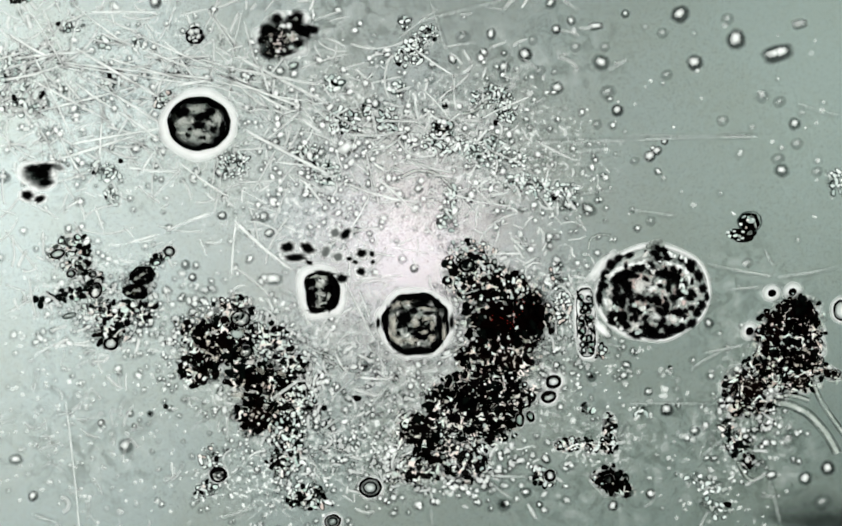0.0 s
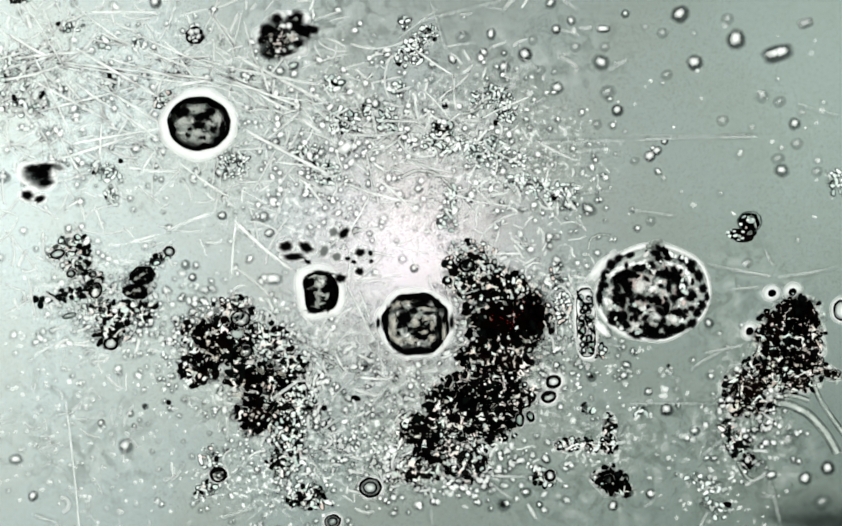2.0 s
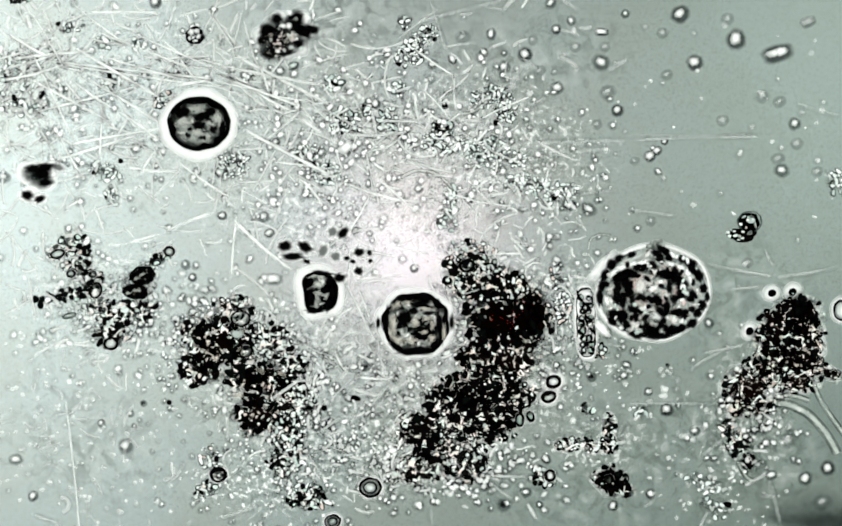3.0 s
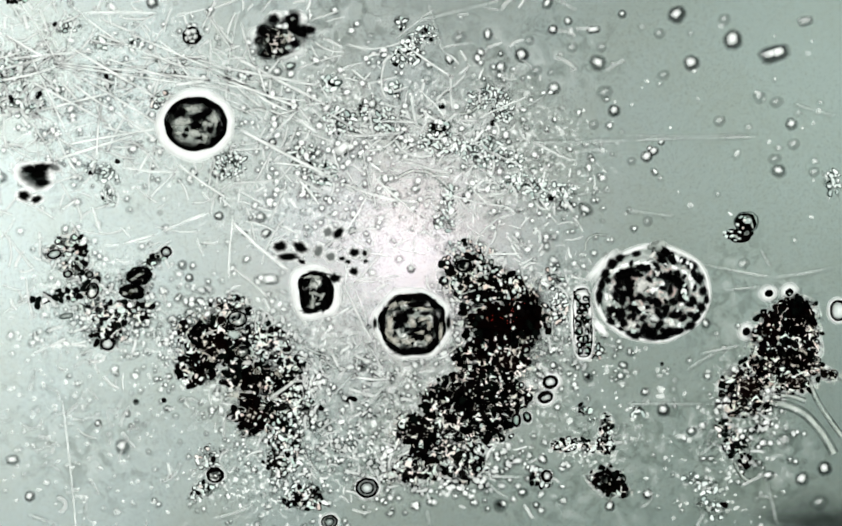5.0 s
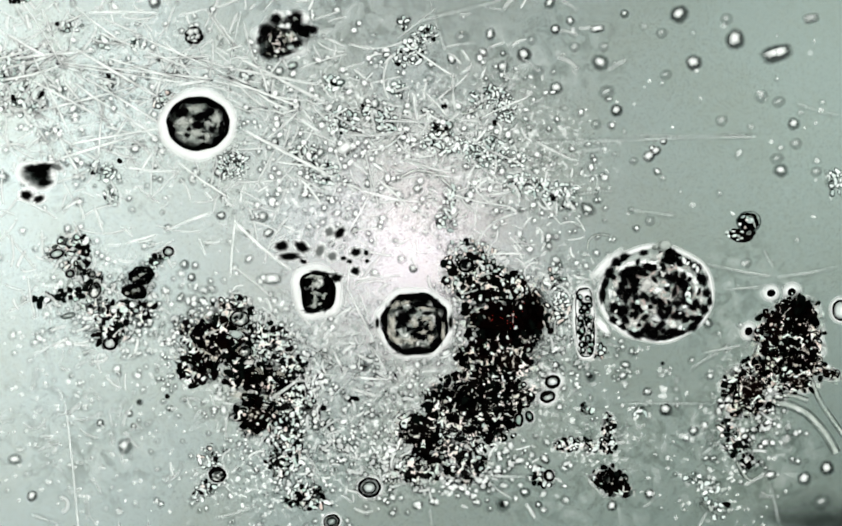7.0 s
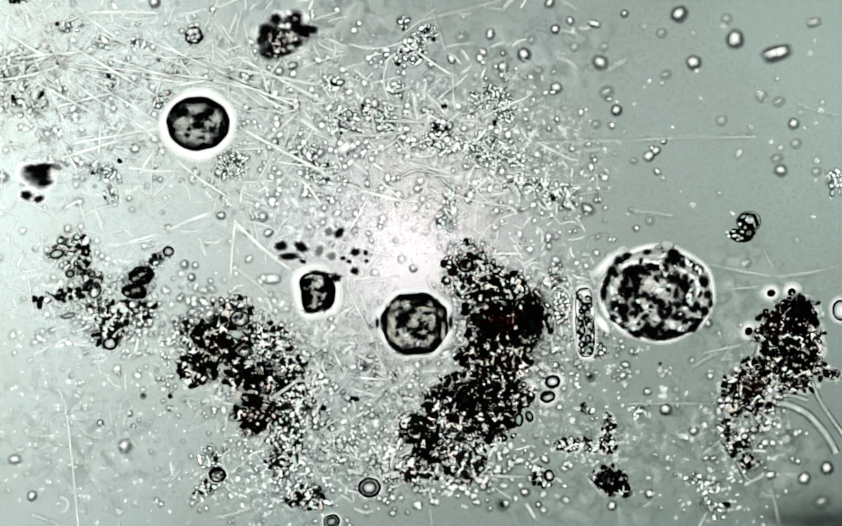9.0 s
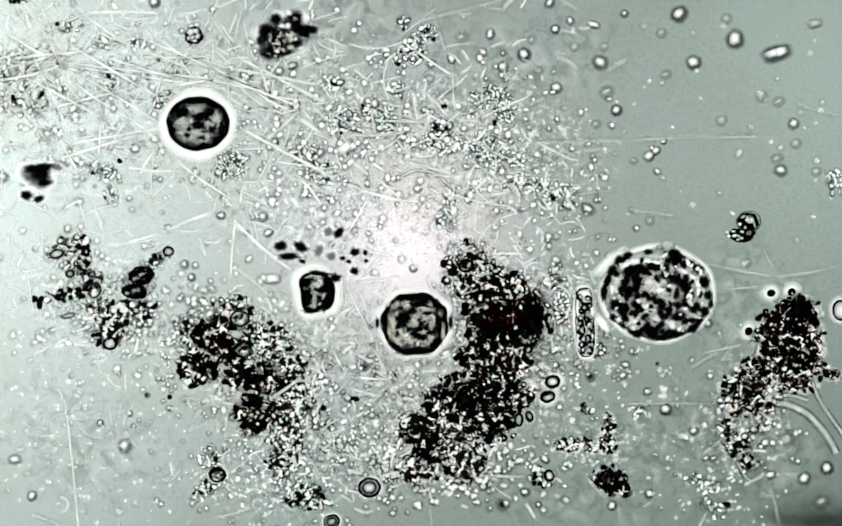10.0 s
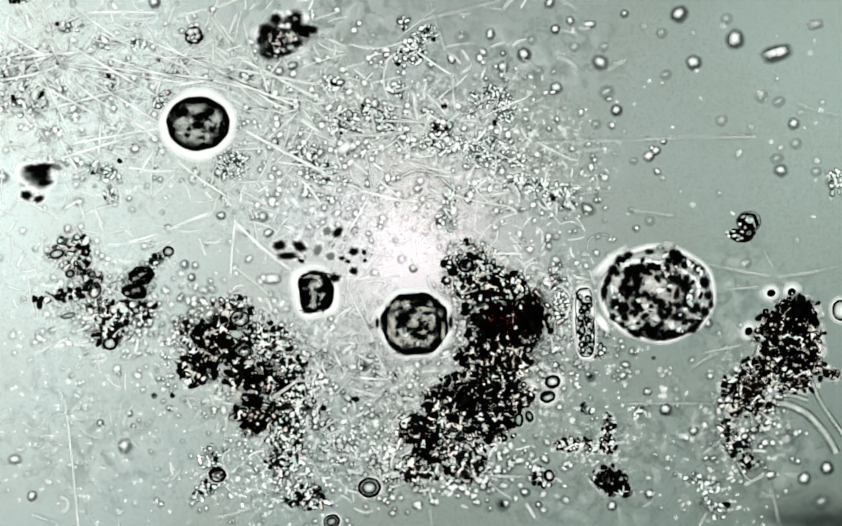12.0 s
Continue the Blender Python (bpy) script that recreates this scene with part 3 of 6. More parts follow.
def capsule_rod():
    """The long rounded shell with a row of dark bodies in it."""
    e = new("shell_rod")
    e.matrix_basis = Matrix.Translation(at(1089, 600, 0.001)) @ Matrix.Rotation(radians(2), 4, "Z")
    pts = []
    for i in range(48):
        a = 2 * math.pi * i / 48
        c, s = math.cos(a), math.sin(a)
        pts.append((0.019 * math.copysign(abs(c) ** 0.55, c), 0.066 * math.copysign(abs(s) ** 0.75, s)))
    # white collar painted as the shell's halo
    hv, hf, hd = soft_ring(pts, 0.004, 0.0085, 0.003, 2, 1.0, 0.2)
    hv = [(x, y, q + 0.006) for x, y, q in hv]
    part("halo_glow", mesh_of("halo_glow", hv, hf, [HALO], density=hd), e)
    bv, bf = band(pts, 0.0036, 0.010, 3, 1.8)
    part("wall", mesh_of("wall", bv, bf, [DARKTEAL]), e, label="broken black-green shell wall")
    dv, df, dd = soft_disc(0.0185, 0.065, 8, 0.001, 1.0, 40, 0.02, 0.85, 0.7)
    part("body", mesh_of("body", dv, df, [HALO], density=dd), e, put(0, 0, 0.0088, 1, 1, 1), "bright white inside of the shell")
    rng = random.Random(5)
    for k in range(18):
        x, y = (0.0072, -0.0068)[k % 2] + rng.uniform(-0.002, 0.002), -0.053 + 0.0122 * (k // 2) + rng.uniform(-0.0015, 0.0015)
        a, b = rng.uniform(0.0055, 0.0082), rng.uniform(0.0056, 0.0072)
        bv, bf = band(outline(a, b, k * 1.7, 0.10, seg=18), 0.0044, 0.004, k, 1.1)
        body = part("granule", mesh_of("granule", bv, bf, [(BLACK, DARKTEAL, BLACK)[k % 3]]), e, put(x, y, 0.0095, 1, 1, 1), "dark green ring in the shell")
        part("core", grain_mesh((TEAL, WHITE, TEAL, WHITE, PALE)[k % 5], k), body, put(0, 0, 0.0005, a * 0.7, b * 0.7, 0.003))
    for k, (x, y, a, b) in enumerate(((0, 34, 9, 2.5), (13, 40, 2, 9), (-14, 52, 2, 9), (0, 8, 2.5, 9), (-2, -14, 2, 7), (14, -14, 2, 9), (0, -36, 2, 12), (8, -58, 6, 2.5), (-8, -57, 6, 2), (15, -36, 2, 8), (0, 22, 8, 2), (-6, -4, 6, 2))):
        part("seam", grain_mesh((BLACK, DARKTEAL)[k % 2], k), e, put(x / 1000, y / 1000, 0.012, a / 1000, b / 1000, 0.002), "black seam between the granules")
    return tagged(e, "long rounded shell full of dark green granules", "shell")


capsule_rod()


def ring_cell(name, label, u, v, rx, ry, turn=0, wall=5, core=WHITE, halo=8, seed=1, double=False, rim=None, lift=0.0):
    e = new(name)
    e.matrix_basis = Matrix.Translation(at(u, v, 0.001 + lift)) @ Matrix.Rotation(radians(turn), 4, "Z")
    pts = outline(rx / 1000, ry / 1000, seed, 0.03, seg=32)
    # white collar painted as the ring's bright halo
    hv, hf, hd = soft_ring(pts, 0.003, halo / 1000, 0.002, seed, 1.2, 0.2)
    part("halo_glow", mesh_of("halo_glow", hv, hf, [HALO], density=hd), e)
    bv, bf = band(pts, wall * (0.6 if double else 1.0) / 1000, 0.012, seed)
    part("wall", mesh_of("wall", bv, bf, [rim or BLACK]), e, label="black ring wall")
    if double:
        p2 = outline(rx / 1000 * 0.64, ry / 1000 * 0.64, seed + 2, 0.03, seg=28)
        bv, bf = band(p2, wall * 0.5 / 1000, 0.014, seed)
        part("inner_wall", mesh_of("inner_wall", bv, bf, [RIM_BLACK]), e, label="black inner ring")
        lv, lf = lump(rx / 1000 * 0.58, ry / 1000 * 0.58, 0.010, seed + 4, 0.08, 1.5, 20, 5)
        part("nucleus", mesh_of("nucleus", lv, lf, [PALE]), e, label="pale middle")
    lv, lf = lump(rx / 1000 - wall * 0.5 / 1000, ry / 1000 - wall * 0.5 / 1000, 0.007, seed, 0.08, 1.5, 24, 5)
    part("body", mesh_of("body", lv, lf, [core]), e)
    if core in (MOTTLED, GREY_SOFT):
        dv, df, dd = soft_disc(rx / 1000 * 0.9, ry / 1000 * 0.9, seed, 0.002, 1.0, 24, 0.05, 0.7)
        part("cytoplasm", mesh_of("cytoplasm", dv, df, [CYTOPLASM_FINE], density=dd), e, put(0, 0, 0.0085, 1, 1, 1))
    return tagged(e, label, "cell")


ring_cell("yeast_cell", "oval budding cell with bright middle and black rim", 1029, 711, 15, 13, 15, 8, seed=1, halo=12)
ring_cell("yeast_cell", "oval budding cell with bright middle and black rim", 1020, 739, 15, 12, 15, 8, seed=2, halo=12)
ring_cell("ring_cell", "round cell with double black ring and pale middle", 688, 908, 22, 19, 0, 7, WHITE, 8, 3, True)
ring_cell("ring_cell", "small round cell with double black ring", 618, 971, 16, 13, 10, 5, WHITE, 6, 4, True)
ring_cell("ring_cell", "pale round cell with thin dark ring", 1566, 578, 17, 20, 0, 5, WHITE, 8, 6)
ring_cell("ring_cell", "round cell at the edge of a brown clump", 446, 594, 19, 16, 0, 4, MOTTLED, 1, 7, lift=0.016)
ring_cell("ring_cell", "small round cell lying on a brown clump", 456, 655, 13, 11, 30, 3, GREY_SOFT, 1, 16, lift=0.026)
ring_cell("ring_cell", "dark-rimmed round cell among granules", 405, 884, 17, 15, 0, 7, GREY_SOFT, 5, 8)
ring_cell("ring_cell", "dark-rimmed small oval cell beside a clump", 966, 782, 9, 14, 0, 5, TEAL, 4, 9)
ring_cell("ring_cell", "dark-rimmed small oval cell beside a clump", 986, 776, 8, 11, 20, 5, TEAL, 4, 10)
ring_cell("ring_cell", "dark-rimmed round cell in a pale heap", 205, 640, 14, 13, 0, 5, WHITE, 4, 11)
ring_cell("ring_cell", "almond-shaped greenish cell with a dark rim", 106, 473, 14, 9, 15, 4, TEAL, 2, 31, lift=0.005)
ring_cell("ring_cell", "grey rounded cell with a thin dark rim", 177, 541, 12, 16, -15, 3, GREY_SOFT, 2, 32, lift=0.005)
ring_cell("ring_cell", "small round cell with a dark rim", 171, 511, 8, 7, 0, 3, GREY_SOFT, 2, 33, lift=0.005)
ring_cell("ring_cell", "small round cell with a black rim", 131, 510, 9, 8, 0, 4, TEAL, 2, 34, lift=0.005)
ring_cell("ring_cell", "flat oval pale cell with a grey rim", 128, 588, 14, 6, 12, 3, WHITE, 2, 35, rim=RIM)
ring_cell("ring_cell", "dark-rimmed round cell in a pale heap", 314, 468, 11, 10, 0, 4, PALE, 5, 12)
ring_cell("ring_cell", "round cell with black ring in a small heap", 1022, 886, 11, 12, 0, 5, WHITE, 2, 17, lift=0.004)
ring_cell("ring_cell", "pale round cell on a small black clump", 1132, 892, 10, 9, 0, 4, GREY_SOFT, 1, 18, lift=0.016)
ring_cell("ring_cell", "dark-rimmed round cell on a brown heap", 868, 495, 16, 13, 0, 5, GREY_SOFT, 1, 13, lift=0.016)


# ---------------------------------------------------------------- clumps of granules
PEARLS = {}


def pearl_mesh(rim, core, k):
    """A bright uneven body, round, waisted or bent, on a wider dark foot that shows more on one side; the two tones
    paint refracted light.
    """
    key = (rim.name, core.name, k % 12)
    if key not in PEARLS:
        k, n = k % 12, 16
        rng = random.Random(k + 40)
        a, d, p = rng.uniform(0, 6.28), rng.uniform(0.10, 0.34), rng.uniform(0, 6.28)
        waist, bend = (0.0, 0.0) if k < 7 else (rng.uniform(0.24, 0.38), rng.uniform(-0.2, 0.2))
        w, foot = rng.uniform(0.66, 0.95), rng.uniform(0.28, 0.48)
        v, f = [], []
        for grow, z, dx in ((foot * 0.9, 0.0, d), (foot, 0.12, d), (0.0, 0.36, 0.0), (-0.04, 0.66, 0.0), (-0.28 * w, 0.86, 0.0)):
            for i in range(n):
                b = 2 * math.pi * i / n
                r = w * (1 + 0.11 * math.cos(3 * b + p) + (waist or 0.14) * math.cos(2 * b)) + grow
                x, y = r * math.cos(b), r * math.sin(b)
                v.append((x - dx * math.cos(a), y + bend * x * x - dx * math.sin(a), z))
        v.append((0, 0, 0.94))
        for q in range(4):
            f += [(q * n + i, q * n + (i + 1) % n, (q + 1) * n + (i + 1) % n, (q + 1) * n + i) for i in range(n)]
        f += [(4 * n + i, 4 * n + (i + 1) % n, 5 * n) for i in range(n)]
        PEARLS[key] = mesh_of("pearl", v, f, [rim, core], slots=[0] * 2 * n + [1] * 3 * n)
    return PEARLS[key]


def pearl_heap(name, label, heaps, seed, size=(3.0, 4.8), rim=RIM, dark=0.08, cores=None, long=1.5, shade=1.0, lift=0.0):
    """A raft of small bright bodies side by side with dark seams: heaps of (u, v, rx, ry, turn, cover)."""
    rng = random.Random(seed)
    u0, v0 = sum(h[0] for h in heaps) / len(heaps), sum(h[1] for h in heaps) / len(heaps)
    e = new(name)
    e.matrix_basis = Matrix.Translation(at(u0, v0, 0.0015 + lift))
    cores = cores or [WHITE, WHITE, WHITE, PALE]
    done = []
    for k, (u, v, rx, ry, turn, cover) in enumerate(heaps):
        x, y, tr = (u - u0) / 1000, (v0 - v) / 1000, radians(-turn)
        # a dark disc under the grains paints the shade in their gaps
        if shade:
            dv, df, dd = soft_disc(rx / 950, ry / 950, seed + k, 0.001 + 0.0002 * k, 1.0, 28, 0.35, 0.4)
            part("tone_film", mesh_of("tone_film", dv, df, [HEAP_SHADE], density=[shade * q for q in dd]), e, put(x, y, 0.001, 1, 1, 1, tr), "dark film painted as shade between the grains")
        dv, df, dd = soft_disc(rx / 900, ry / 900, seed + k * 2.2, 0.002, 1.0, 32, 0.4, 0.5)
        part("crust", mesh_of("crust", dv, df, [PALE_CRUST if rim is not BLACK else CRUST], density=[min(1.0, cover) * q for q in dd]), e, put(x, y, 0.0015 + 0.0003 * k, 1, 1, 1, tr), "grainy crust under the grains")
        mean = sum(size) / 2
        for i in range(int(cover * (3.4 if rim is BLACK else 2.6) * rx * ry / mean ** 2)):
            r, a = math.sqrt(rng.random()) * rng.uniform(0.85, 1.08), rng.uniform(0, 6.28)
            px, py = rx / 1000 * r * math.cos(a), ry / 1000 * r * math.sin(a)
            qx, qy = x + px * math.cos(tr) - py * math.sin(tr), y + px * math.sin(tr) + py * math.cos(tr)
            s = rng.uniform(size[0] * 0.62, size[1] * 0.95) / 1000
            if noise.noise(Vector((qx * 55, qy * 55, seed * 1.3))) < -0.28 or any((qx - ox) ** 2 + (qy - oy) ** 2 < (0.82 * (s + t)) ** 2 for ox, oy, t in done):
                continue
            done.append((qx, qy, s))
            if rng.random() < dark:
                part("grain", grain_mesh(rng.choice([BLACK, BLACK, DARKTEAL]), i), e, put(qx, qy, 0.002, s * rng.uniform(1, 1.5), s, s * 0.9, rng.uniform(0, 3.1)))
            else:
                part("pearl", pearl_mesh(rim, rng.choice(cores), i), e, put(qx, qy, 0.002, s * rng.choice((1.0, 1.0, 1.15, long)), s, s, rng.uniform(0, 3.1)))
    return tagged(e, label, "heap")


def clump(name, label, heaps, seed, pigment=BLACK, grain=(4, 9), tone_film=1.1, dust=(1.6, 3.6), tall=0.35, blurred=False):
    """Heaps (u, v, rx, ry, turn, solid, dark grains, bright grains) that make one clump: solid middles, grains over and round them."""
    pale = pigment is RIM
    rng = random.Random(seed)
    u0, v0 = sum(h[0] for h in heaps) / len(heaps), sum(h[1] for h in heaps) / len(heaps)
    e = new(name)
    e.matrix_basis = Matrix.Translation(at(u0, v0, 0.0015))
    solids = []
    for k, (u, v, rx, ry, turn, solid, nd, nb) in enumerate(heaps):
        x, y, tr = (u - u0) / 1000, (v0 - v) / 1000, radians(-turn)
        rx, ry = rx / 1000, ry / 1000
        rz = min(rx, ry) * tall
        # white disc under the heap paints its bright fringe
        if tone_film and not pale:
            lift = 0.010 if blurred else 0.0
            dv, df, dd = soft_disc(rx * tone_film + min(0.010, 0.3 * rx), ry * tone_film + min(0.010, 0.3 * ry), seed + k, 0.001 + 0.0003 * k, 1.0, 32, 0.12, 0.7)
            part("tone_film", mesh_of("tone_film", dv, df, [HALO if blurred else FRINGE_GLOW], density=dd), e, put(x, y, lift, 1, 1, 1, tr), "white film painted as bright fringe round the grains")
        if blurred:
            dv, df, dd = soft_disc(rx * 1.3, ry * 1.3, seed + k * 2.6, 0.003, 1.0, 40, 0.17, 0.55)
            part("fleck", mesh_of("fleck", dv, df, [BLACK_JELLY if solid else GREY_JELLY], density=dd), e, put(x, y, 0.012 + 0.0004 * k, 1, 1, 1, tr), "soft black fleck")
            solid = 0
        else:
            dv, df, dd = soft_disc(rx * (1.3 if solid else 1.15), ry * (1.3 if solid else 1.15), seed + k * 2.2, 0.004, 1.0, 40, 0.45, 0.45)
            part("crust", mesh_of("crust", dv, df, [PALE_CRUST if pale else CRUST_DARK if pigment is BROWN else CRUST], density=dd), e, put(x, y, 0.002 + 0.0005 * k, 1, 1, 1, tr), "grainy crust")
        if solid:
            lv, lf = lump(rx * 0.84 * solid, ry * 0.84 * solid, rz, seed + k * 1.9, 0.34, 3.4, 84, 7)
            part("core", mesh_of("core", lv, lf, [(BROWN_SOLID if pigment is BROWN else BLACK_SOLID) if solid > 0.98 else BROWN_SPECKLED if pigment is BROWN else BLACK_SPECKLED]), e, put(x, y, 0.001, 1, 1, 1, tr), "solid dark middle")
        nd, nb = int(nd * 1.5), int(nb * (0.1 if solid > 0.98 else 0.3 if solid else 0.55 if pale else 1.0))
        for i in range(nd + nb):
            dark = i < nd
            r = math.sqrt(rng.uniform(0.02, 1.1)) if not (dark and solid) else rng.uniform(0.6, 1.28)
            a = rng.uniform(0, 2 * math.pi)
            px, py = rx * r * math.cos(a), ry * r * math.sin(a)
            qx, qy = x + px * math.cos(tr) - py * math.sin(tr), y + px * math.sin(tr) + py * math.cos(tr)
            if solid and not dark and noise.noise(Vector((qx * 42, qy * 42, seed))) < 0.06:
                continue
            top = 0.0
            for (sx, sy, srx, sry, st, sz) in solids + ([(x, y, rx * solid, ry * solid, tr, rz)] if solid else []):
                ex, ey = qx - sx, qy - sy
                ex, ey = (ex * math.cos(st) + ey * math.sin(st)) / srx, (ey * math.cos(st) - ex * math.sin(st)) / sry
                d = ex * ex + ey * ey
                if d < 1.3:
                    top = max(top, sz * math.sqrt(max(0.0, 1 - d / 1.3)) * 1.25)
            if dark:
                s = rng.uniform(*grain) / 1150
                mat = rng.choice([BLACK, BLACK, BLACK, pigment, DARKTEAL])
                part("grain", grain_mesh(mat, i), e, put(qx, qy, top + 0.001, s * rng.uniform(1, 1.6), s, s, rng.uniform(0, 3.1)))
                if i % (4 if not solid else 9) == 0:
                    core = rng.choice([WHITE, GREY_SOFT, PALE] if not solid else [TINTED, WHITE, GREY_SOFT, PALE])
                    part("grain_core", grain_mesh(core, i), e, put(qx + s * 0.1, qy + s * 0.15, top + 0.001 + s * 0.62, s * 0.55, s * 0.45, s * 0.3, rng.uniform(0, 3.1)))
            else:
                s = rng.uniform(*dust) / (1600 if pale else 1250)
                mat = rng.choice([WHITE, TINTED, TINTED, PALE] if pigment is BROWN and not solid else [WHITE, WHITE, WHITE, PALE] if not solid else [WHITE, PALE, TINTED, GREY_SOFT])
                if solid:
                    s *= rng.uniform(0.6, 1.3)
                if top < 0.003 and (i % 2 or pigment is BROWN):
                    w = 1.5 if pale else 2.1
                    part("grain", grain_mesh(RIM if pale else BLACK, i), e, put(qx, qy, 0.0022, s * w, s * w * 0.95, s * 0.9, 0))
                part("grain", grain_mesh(mat, i), e, put(qx, qy, top + 0.0042, s * rng.uniform(1, 2.2 if solid else 1.6), s, s * 0.9, rng.uniform(0, 3.1)))
        # pale flecks laid over the heap stand in for light passing between grains
        if 0 < solid < 1.02 and not blurred and rx > 0.02:
            top = 0.6 if solid > 0.98 else 1.0
            gv, gf, gd = soft_ring(outline(rx * 1.25, ry * 1.25, seed + k, 0.12, seg=40), rx * (0.4 if solid > 0.98 else 0.75), 0.002, 0.002, seed, 1.0, 0.9)
            part("light_fleck_film", mesh_of("light_fleck_film", gv, gf, [LIGHT_FLECKS], density=[top * q for q in gd]), e, put(x, y, rz * 1.35 + 0.008, 1, 1, 1, tr), "bright flecks painted as light between the grains")
        if solid:
            solids.append((x, y, rx * solid, ry * solid, tr, rz))
    return tagged(e, label, "clump")


big_brown = clump("brown_clump", "large red-brown clump of packed grains", (
    (893, 522, 74, 40, 22, 0, 74, 70), (952, 532, 42, 24, 30, 0, 30, 30), (942, 600, 72, 38, 4, 1.05, 30, 4), (985, 590, 30, 42, 0, 0.99, 16, 3), (905, 660, 44, 34, 0, 0.5, 40, 36),
    (950, 665, 34, 42, 20, 0.98, 18, 10)), 31, BROWN, (4, 9))
RED_JELLY = jelly("red_translucent_spot", (0.16, 0.009, 0.008), 0.6, patchy=0.6, scale=60)
# red film colour on top imitates light through the clump
for x, y, a, b in ((38, 32, 22, 12), (8, -4, 30, 20), (22, 14, 20, 26), (-14, 4, 18, 10)):
    dv, df, dd = soft_disc(a / 1000, b / 1000, x, 0.002, 1.0, 24, 0.4, 0.1)
    part("red_spot", mesh_of("red_spot", dv, df, [RED_JELLY], density=[0.12 * q for q in dd]), big_brown, put(x / 1000, y / 1000, 0.036, 1, 1, 1), "dim red film painted as light coming through")
clump("black_clump", "large black clump of packed grains with bright specks", (
    (890, 745, 70, 46, 0, 0.9, 40, 40), (908, 742, 50, 44, 10, 1.04, 10, 6), (830, 735, 36, 28, -20, 0.75, 20, 20), (960, 735, 38, 22, -10, 0.8, 14, 10), (890, 798, 56, 32, 0, 0.75, 26, 40),
    (785, 803, 44, 36, 0, 0.9, 24, 20), (840, 840, 60, 30, 0, 0, 26, 40), (780, 875, 46, 24, 0, 0, 20, 30), (870, 872, 40, 24, 0, 0, 12, 22)), 32, BLACK, (4, 10))
long_brown = clump("brown_clump", "long dark brown clump of packed grains", (
    (404, 638, 56, 40, 15, 0.98, 38, 34), (375, 688, 32, 22, 0, 0.5, 20, 34), (474, 706, 46, 24, 5, 0.97, 20, 24), (505, 720, 28, 14, 20, 0.9, 8, 6), (478, 770, 32, 30, 0, 0.97, 22, 20)), 33, BROWN, (4, 10))
for k, (u, v, a, b, turn, mat, thick) in enumerate((
        (442, 622, 15, 9, 10, SAP_JELLY, 0.7), (452, 654, 13, 9, 25, TAN_VACUOLE, 0.8), (466, 674, 11, 6, -10, PINK_JELLY, 1.0), (443, 734, 14, 8, 10, TAN_VACUOLE, 0.6), (516, 738, 9, 11, 0, GREY_VACUOLE, 0.6),
        (484, 690, 12, 6, 30, TAN_VACUOLE, 0.4), (398, 618, 9, 4, -15, PINK_JELLY, 0.7), (378, 652, 8, 5, 20, TAN_VACUOLE, 0.7), (420, 652, 7, 4, 0, PINK_JELLY, 0.5), (524, 695, 10, 6, 30, TAN_VACUOLE, 0.6),
        (470, 728, 8, 4, 0, PINK_JELLY, 0.6), (494, 756, 6, 8, 20, GREY_VACUOLE, 0.5), (400, 668, 9, 5, 30, TAN_VACUOLE, 0.6))):
    m = at(u, v) - long_brown.matrix_basis.translation
    dv, df, dd = soft_disc(a / 1000, b / 1000, 130 + k, 0.001, 1.0, 24, 0.16, 0.5)
    part("body", mesh_of("body", dv, df, [mat], density=[thick * q for q in dd]), long_brown, put(m.x, m.y, 0.030, 1, 1, 1, radians(-turn)), "pale body among the dark grains")
clump("granule_heap", "loose heap of black and pale granules against a brown clump", (
    (538, 752, 46, 40, 0, 0, 22, 40), (500, 636, 42, 34, 30, 0, 24, 46), (545, 685, 30, 26, 20, 0, 18, 22), (432, 578, 38, 24, 0, 0, 14, 26)), 71, BLACK, (4, 8))
clump("brown_clump", "tall brown clump of grains with bright edge", (
    (1462, 602, 46, 34, -25, 0.99, 30, 20), (1488, 578, 32, 24, 10, 0.99, 18, 10), (1450, 632, 36, 32, 0, 0.95, 24, 20), (1484, 655, 38, 40, -15, 0.9, 34, 30), (1482, 706, 36, 26, 0, 0.8, 22, 20),
    (1510, 640, 22, 42, 0, 0.55, 18, 16), (1434, 668, 24, 34, 0, 0.6, 18, 14), (1398, 722, 44, 40, 0, 0.62, 40, 40), (1375, 760, 26, 14, 10, 0, 10, 12), (1535, 692, 28, 12, 20, 0, 10, 8)), 35, BROWN, (4, 8))
clump("black_clump", "small black clump with two loose grains", (
    (62, 322, 20, 15, 0, 0, 0, 0), (76, 336, 20, 15, 0, 0, 0, 0), (108, 312, 9, 6, 20, 0, 0, 0), (62, 316, 13, 8, 0, 0.8, 4, 1), (84, 312, 17, 8, -10, 0.8, 4, 0), (78, 325, 16, 9, 0, 0.8, 4, 1),
    (84, 340, 12, 7, 0, 0.8, 3, 1), (50, 364, 11, 9, 0, 1.1, 0, 0), (74, 371, 10, 7, -20, 1.1, 0, 0)), 37, BLACK, (2, 4), tone_film=1.45, blurred=True)
clump("black_clump", "small black clump of rounded grains", (
    (1133, 895, 26, 24, 0, 1.0, 16, 8), (1155, 910, 16, 12, 20, 1.0, 6, 2), (1112, 895, 12, 10, 0, 0, 4, 3)), 40, BLACK, (3, 7))


